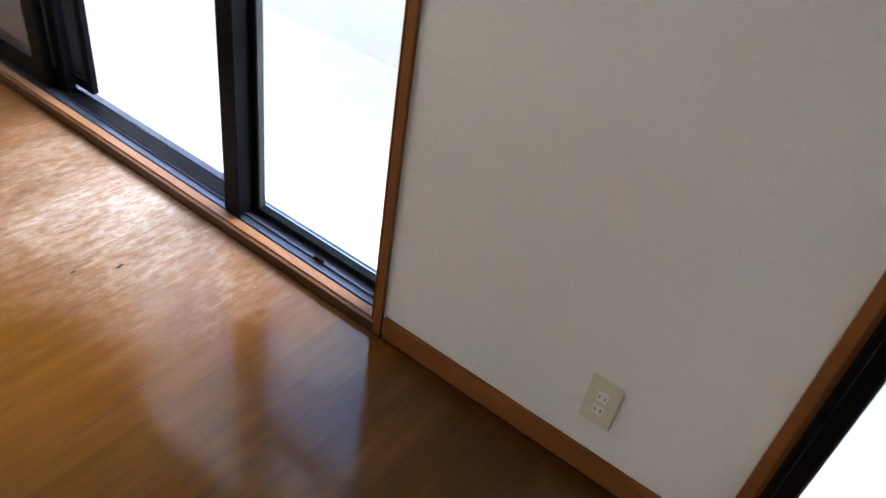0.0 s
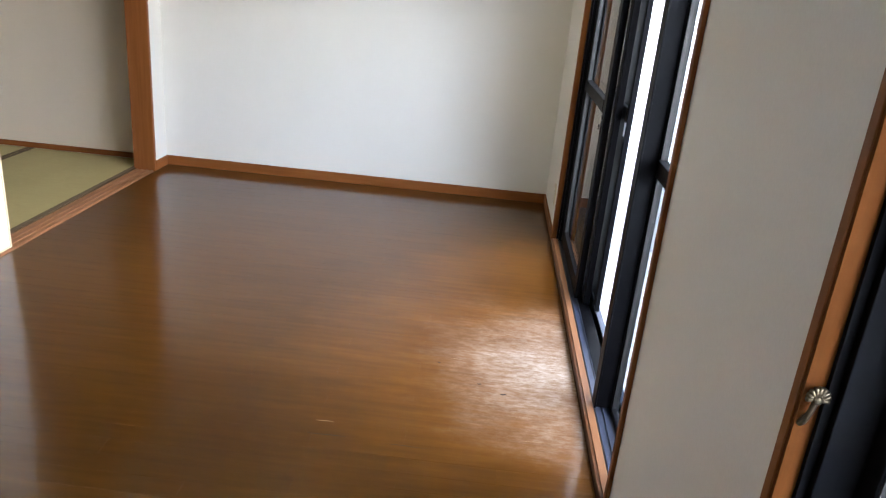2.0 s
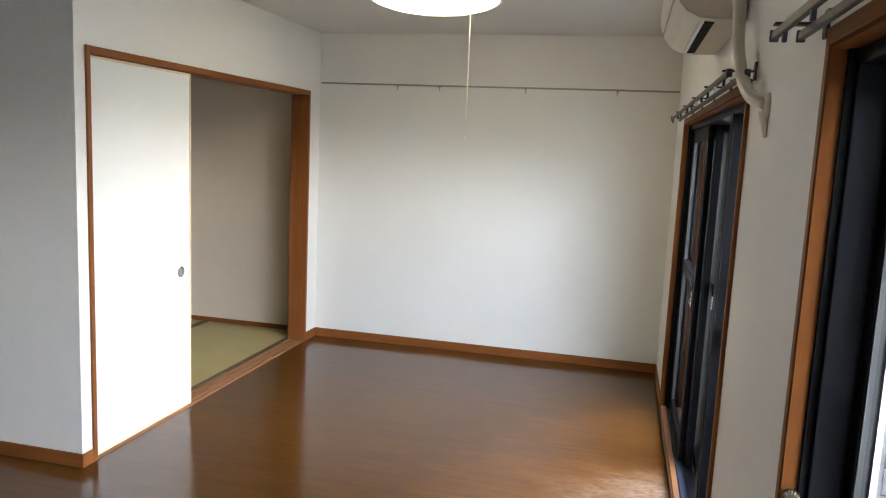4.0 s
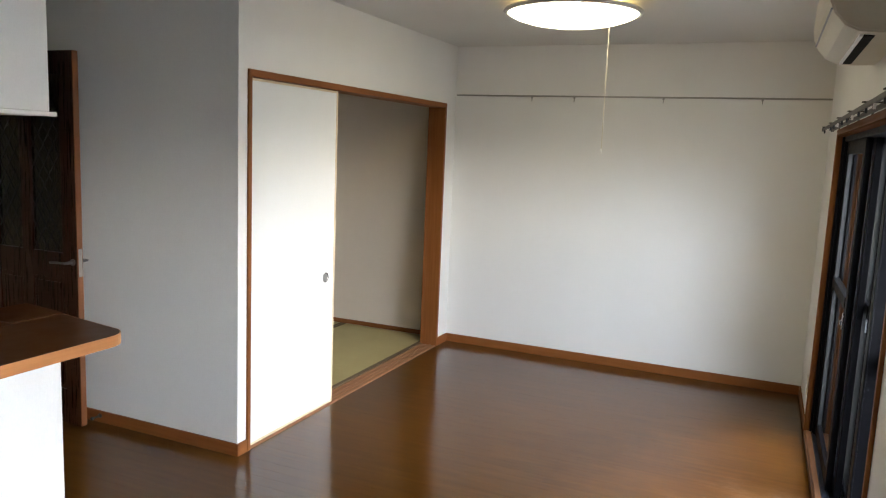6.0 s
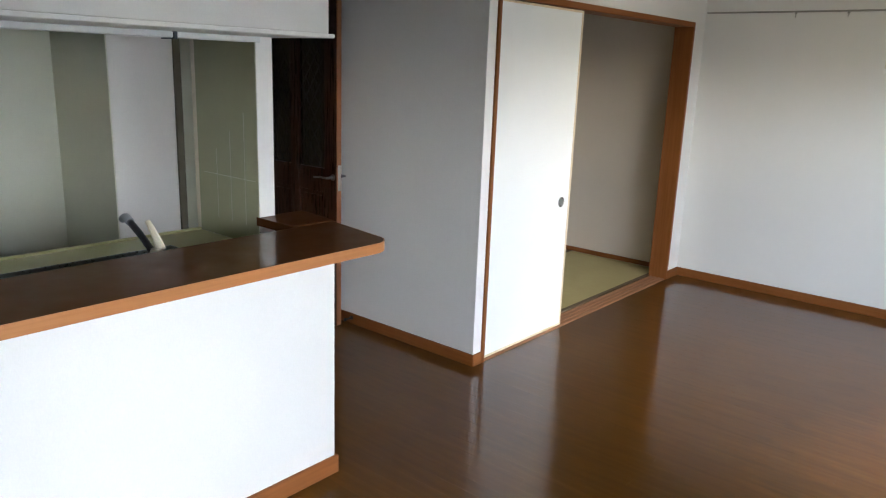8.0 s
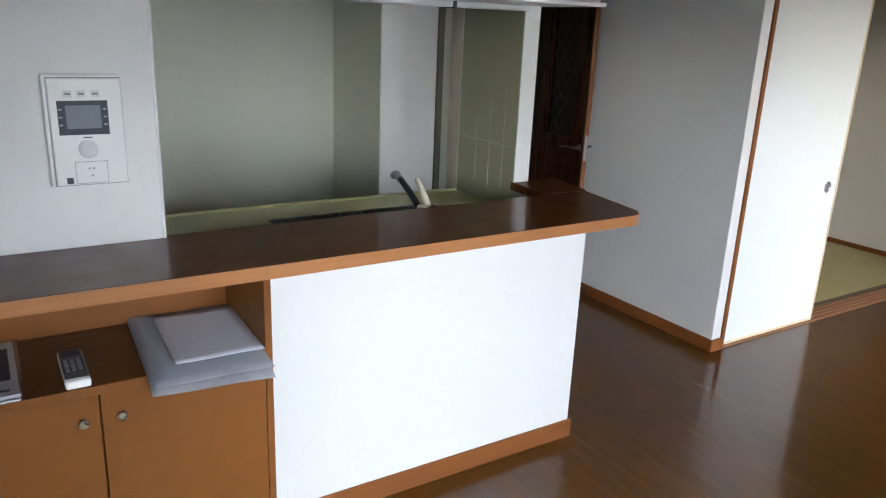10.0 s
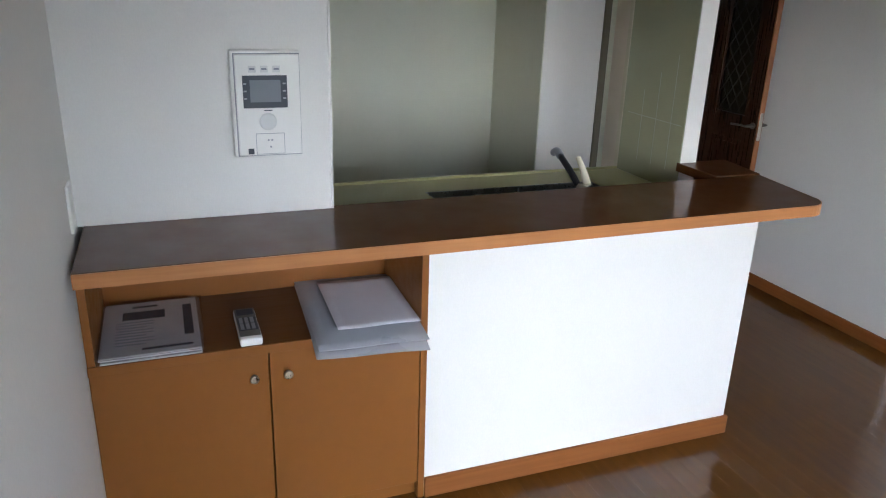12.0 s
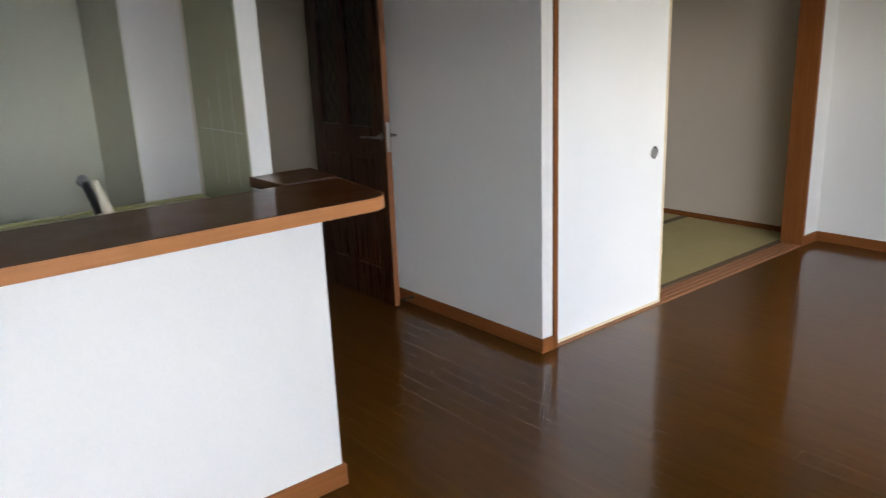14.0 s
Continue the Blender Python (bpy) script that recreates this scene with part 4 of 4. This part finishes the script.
part("air_slot", boxes((2.574, 2.604, AY0 + 0.06, AY1 - 0.06, 1.9585 + UP, 1.972 + UP)), BLACK, ac, "dark air outlet slot")
part("louvre", boxes((2.562, 2.573, AY0 + 0.06, AY1 - 0.06, 1.9575 + UP, 1.972 + UP), r=0.002), WHITEPLASTIC, ac)
part("front_seam", boxes((2.4742, 2.4795, AY0 + 0.012, AY1 - 0.012, 2.0325 + UP, 2.0365 + UP)), GREYPLASTIC, ac)
part("maker_mark", boxes((2.55, 2.572, AY0 - 0.001, AY0 + 0.001, 2.062 + UP, 2.074 + UP)), DARKPLASTIC, ac)
hose = thing("pipe_cover", (2.66, -3.4, 1.9), "cream air conditioner pipe running into the wall", "pipe")
smooth(part("hose", tube(arc([(2.655, -2.99, 2.06), (2.652, -3.1, 2.02), (2.65, -3.17, 1.94), (2.652, -3.2, 1.87), (2.655, -3.3, 1.79), (2.664, -3.42, 1.73), (2.692, -3.5, 1.705)], 8), 0.017, 14), CREAMPLASTIC, hose))
smooth(part("wall_rose", lathe([(0.034, 0), (0.033, 0.006), (0.024, 0.01), (0.0, 0.01)], (E, -3.5, 1.7), "-x", 28), CREAMPLASTIC, hose))
smooth(part("tail", tube(arc([(2.686, -3.5, 1.685), (2.688, -3.51, 1.655), (2.69, -3.52, 1.625)]), 0.014, 10, taper=0.3), CREAMPLASTIC, hose))


# curtain rails
def curtain_rail(y0, y1, tag):
    cr = thing("curtain_rail", (2.64, (y0 + y1) / 2, 1.8), tag, "curtain rail", "curtain rails")
    for x in (2.618, 2.664):
        rod = part("rail", boxes((x - 0.0055, x + 0.0055, y0, y1, 1.79, 1.806), r=0.002), RAILMETAL, cr)
        for yy in (y0 - 0.006, y1 - 0.002):
            part("end_cap", boxes((x - 0.008, x + 0.008, yy, yy + 0.008, 1.787, 1.809), r=0.002), DARKPLASTIC, rod)
    n = max(3, round((y1 - y0) / 0.42))
    for i in range(n):
        y = y0 + 0.06 + (y1 - y0 - 0.12) * i / (n - 1)
        part("bracket", boxes((2.606, E, y - 0.011, y + 0.011, 1.807, 1.812), (E - 0.006, E, y - 0.014, y + 0.014, 1.785, 1.835), r=0.0015), RAILMETAL, cr)
    for i in range(n * 2):
        y = y0 + 0.1 + (y1 - y0 - 0.2) * i / (n * 2 - 1)
        part("carrier", boxes((2.614, 2.622, y - 0.006, y + 0.006, 1.772, 1.79), r=0.002), WHITEPLASTIC if i % 3 == 1 else DARKPLASTIC, cr)


curtain_rail(-3.32, -0.74, "bronze double curtain rail over the far window")
curtain_rail(-5.99, -3.95, "bronze double curtain rail over the balcony window")

# curtain tassel hook
HX, HY, HZ = E + 0.0, -4.082, 0.935
th = thing("tassel_hook", (HX, HY, HZ), "antique brass curtain hook with a fan-shaped head", "curtain hook")
part("mount", lathe([(0.009, 0), (0.008, 0.003), (0.005, 0.006)], (HX, HY, HZ), "-y", 18), ANTIQUE, th)
smooth(part("arm", tube(arc([(HX, HY - 0.004, HZ), (HX - 0.004, HY - 0.008, HZ - 0.01), (HX - 0.002, HY - 0.014, HZ - 0.002), (HX + 0.002, HY - 0.016, HZ + 0.016), (HX + 0.005, HY - 0.015, HZ + 0.03)]), 0.004, 10), ANTIQUE, th))
bm = bmesh.new()
for i in range(9):
    a = radians(-100 + 25 * i)
    tube([(HX + 0.005, HY - 0.015, HZ + 0.03), (HX + 0.006 + 0.015 * math.sin(a), HY - 0.017, HZ + 0.035 + 0.016 * math.cos(a))], 0.0025, 8, bm, taper=1.5)
lathe([(0.007, 0), (0.006, 0.004), (0.003, 0.006)], (HX + 0.005, HY - 0.016, HZ + 0.032), "-y", 14, bm)
smooth(part("fan_head", bm, ANTIQUE, th))

# ---- balcony and outdoors ----
setting("balcony_floor", boxes((E + 0.15, 4.2, -9, 0.6, -0.25, -0.12)), CONCRETE, "pale concrete balcony floor", "balcony")
# unseen slab, added to keep the upper sky off the room walls
setting("sky_block_slab", boxes((E + 0.15, 3.75, -9, 0.6, 2.55, 2.7)), CONCRETE, "unseen pale concrete slab, added to block the upper sky", "balcony")
setting("ground", boxes((4.4, 900, -900, 900, -6.4, -6.2)), GRASSGROUND, "grey ground outside far below", "ground")
setting("facade", boxes((E + 0.12, E + 0.15, -9, -6.14, -6.3, 2.6), (E + 0.12, E + 0.15, 0.12, 6, -6.3, 2.6)), CONCRETE, "plain outer wall of the building", "facade")


def tiles(bm, origin, du, dv, nu, nv, pu, pv, gap, depth, normal):
    """Proud tiles on a grid in one bmesh."""
    for i in range(nu):
        for j in range(nv):
            a = Vector(origin) + Vector(du) * (i * pu + gap / 2) + Vector(dv) * (j * pv + gap / 2)
            b = a + Vector(du) * (pu - gap) + Vector(dv) * (pv - gap) + Vector(normal) * depth
            lo_, hi_ = [min(p, q) for p, q in zip(a, b)], [max(p, q) for p, q in zip(a, b)]
            box(bm, lo_[0], hi_[0], lo_[1], hi_[1], lo_[2], hi_[2])
    return bm


parapet = setting("parapet", boxes((4.1, 4.25, -9, 0.6, -0.25, 0.98)), PARAPETWHITE, "white painted balcony parapet", "parapet")
setting("parapet_cap", boxes((4.07, 4.28, -9, 0.6, 0.98, 1.02), r=0.006), CONCRETE, "pale coping on the parapet", "parapet")
# unseen wall, added to cut south-east light into the near window
setting("light_block_wall", boxes((E + 0.15, 4.1, -6.4, -6.3, -0.12, 2.55)), PARAPETWHITE, "unseen white wall, added to block light from the south-east", "wall")
endwall = setting("balcony_end_wall", boxes((E + 0.15, 4.1, -0.45, -0.3, -0.12, 2.55)), PALEGROUT, "balcony end wall clad in pale tiles", "wall")
part("tiles", tiles(bmesh.new(), (E + 0.16, -0.45, -0.1), (1, 0, 0), (0, 0, 1), 12, 33, 0.1, 0.08, 0.006, 0.006, (0, -1, 0)), WHITETILE, endwall)["kind"] = "stuff"
pil = setting("pilaster", boxes((E + 0.15, 3.19, -3.92, -3.5, -0.12, 2.55)), GROUT, "pilaster between the windows clad in square tiles darkened as if in shade", "wall")
# added strip in the shaded tile colour, covers the bright outer wall edge
part("reveal_cover", boxes((E + 0.1505, E + 0.157, -4.079, -3.9205, -0.1, 2.54)), SHADE_TILES[0], pil)
P = 0.057
part("upper_tiles", tiles(bmesh.new(), (E + 0.152, -3.92, -0.1 + 26 * P), (1, 0, 0), (0, 0, 1), 6, 19, P, P, 0.005, 0.005, (0, -1, 0)), SHADE_TILES[0], pil)["kind"] = "stuff"
tile_mesh = []
for k, mt in enumerate(SHADE_TILES):
    bm = boxes((0, P - 0.005, -0.005, 0, 0, P - 0.005))
    bmesh.ops.bevel(bm, geom=[e for e in bm.edges if all(v.co.y < -0.004 for v in e.verts)], offset=0.0012, segments=1, affect="EDGES")
    me = bpy.data.meshes.new("tile")
    bm.to_mesh(me)
    bm.free()
    me.materials.append(mt)
    tile_mesh.append(me)
for i in range(6):
    for j in range(26):
        ob = new("tile", tile_mesh[1 if j == 19 or random.random() < 0.12 else 0])
        ob.parent = pil
        ob.location = (E + 0.1545 + i * P, -3.92, -0.0975 + j * P)

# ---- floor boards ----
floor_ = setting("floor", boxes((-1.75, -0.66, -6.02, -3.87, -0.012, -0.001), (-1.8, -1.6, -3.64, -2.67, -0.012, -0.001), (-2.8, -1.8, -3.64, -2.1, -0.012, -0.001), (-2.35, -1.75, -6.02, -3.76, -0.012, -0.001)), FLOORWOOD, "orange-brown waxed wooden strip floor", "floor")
PW, PL = 0.0757, 0.909
plank_meshes = {}


def plank(x0, x1, y0, y1):
    key = (round(x1 - x0, 4), round(y1 - y0, 4))
    if key not in plank_meshes:
        w_, d_ = key
        bm = boxes((0, w_, 0, d_, -0.011, 0))
        bmesh.ops.bevel(bm, geom=[e for e in bm.edges if all(v.co.z > -0.001 for v in e.verts)], offset=0.00025, segments=1, affect="EDGES")
        me = bpy.data.meshes.new("plank")
        bm.to_mesh(me)
        bm.free()
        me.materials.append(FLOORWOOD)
        plank_meshes[key] = me
    ob = new("plank", plank_meshes[key])
    ob.parent = floor_
    ob.location = (x0, y0, random.uniform(-0.0001, 0.0))


row = 0
y = -0.0
while y > -6.02:
    y0 = max(y - PW, -6.02)
    west = 0.0 if y0 > C else -1.6
    if y0 < -3.84:
        west = -0.03 if y0 > -6.0 else -0.03
    x = 2.68 - (row * 0.303 % PL)
    right = 2.68
    while right > west + 1e-4:
        left = max(west, right - PL if right < 2.68 else x - 1e-9)
        if right - left < 0.06 and left > west:
            left = max(west, left - PL)
        plank(left, right, y0 + 0.00006, y - 0.00006)
        right = left
    y -= PW
    row += 1

# scratches and dents in the boards
DENT = plain("scratch_dark", (0.018, 0.007, 0.003), 0.8)
SCUFF = plain("scratch_pale", (0.3, 0.2, 0.12), 0.7)
for x0, x1, y0, w_, mt in ((1.755, 1.885, -2.954, 0.0042, DENT), (2.012, 2.152, -2.965, 0.003, DENT), (1.765, 1.827, -2.878, 0.004, SCUFF), (2.388, 2.414, -2.582, 0.009, DENT), (2.3, 2.318, -2.525, 0.007, DENT), (2.136, 2.152, -2.395, 0.006, DENT), (1.92, 2.225, -0.872, 0.007, DENT),
                          (2.28, 2.37, -2.62, 0.0014, SCUFF), (2.42, 2.5, -2.72, 0.0014, SCUFF), (2.18, 2.24, -2.35, 0.002, SCUFF), (2.46, 2.53, -2.86, 0.0014, SCUFF)):
    bm = bmesh.new()
    n = 8
    up, dn = [], []
    for k in range(n + 1):
        u = k / n
        wob = 0.0012 * math.sin(7 * u + x0 * 9)
        half_w = w_ * 0.5 * (math.sin(math.pi * (0.06 + 0.88 * u)))
        up.append(bm.verts.new((x0 + (x1 - x0) * u, y0 + wob + half_w, 0.0004)))
        dn.append(bm.verts.new((x0 + (x1 - x0) * u, y0 + wob - half_w, 0.0004)))
    for k in range(n):
        bm.faces.new((dn[k], dn[k + 1], up[k + 1], up[k]))
    part("scratch", bm, mt, floor_)
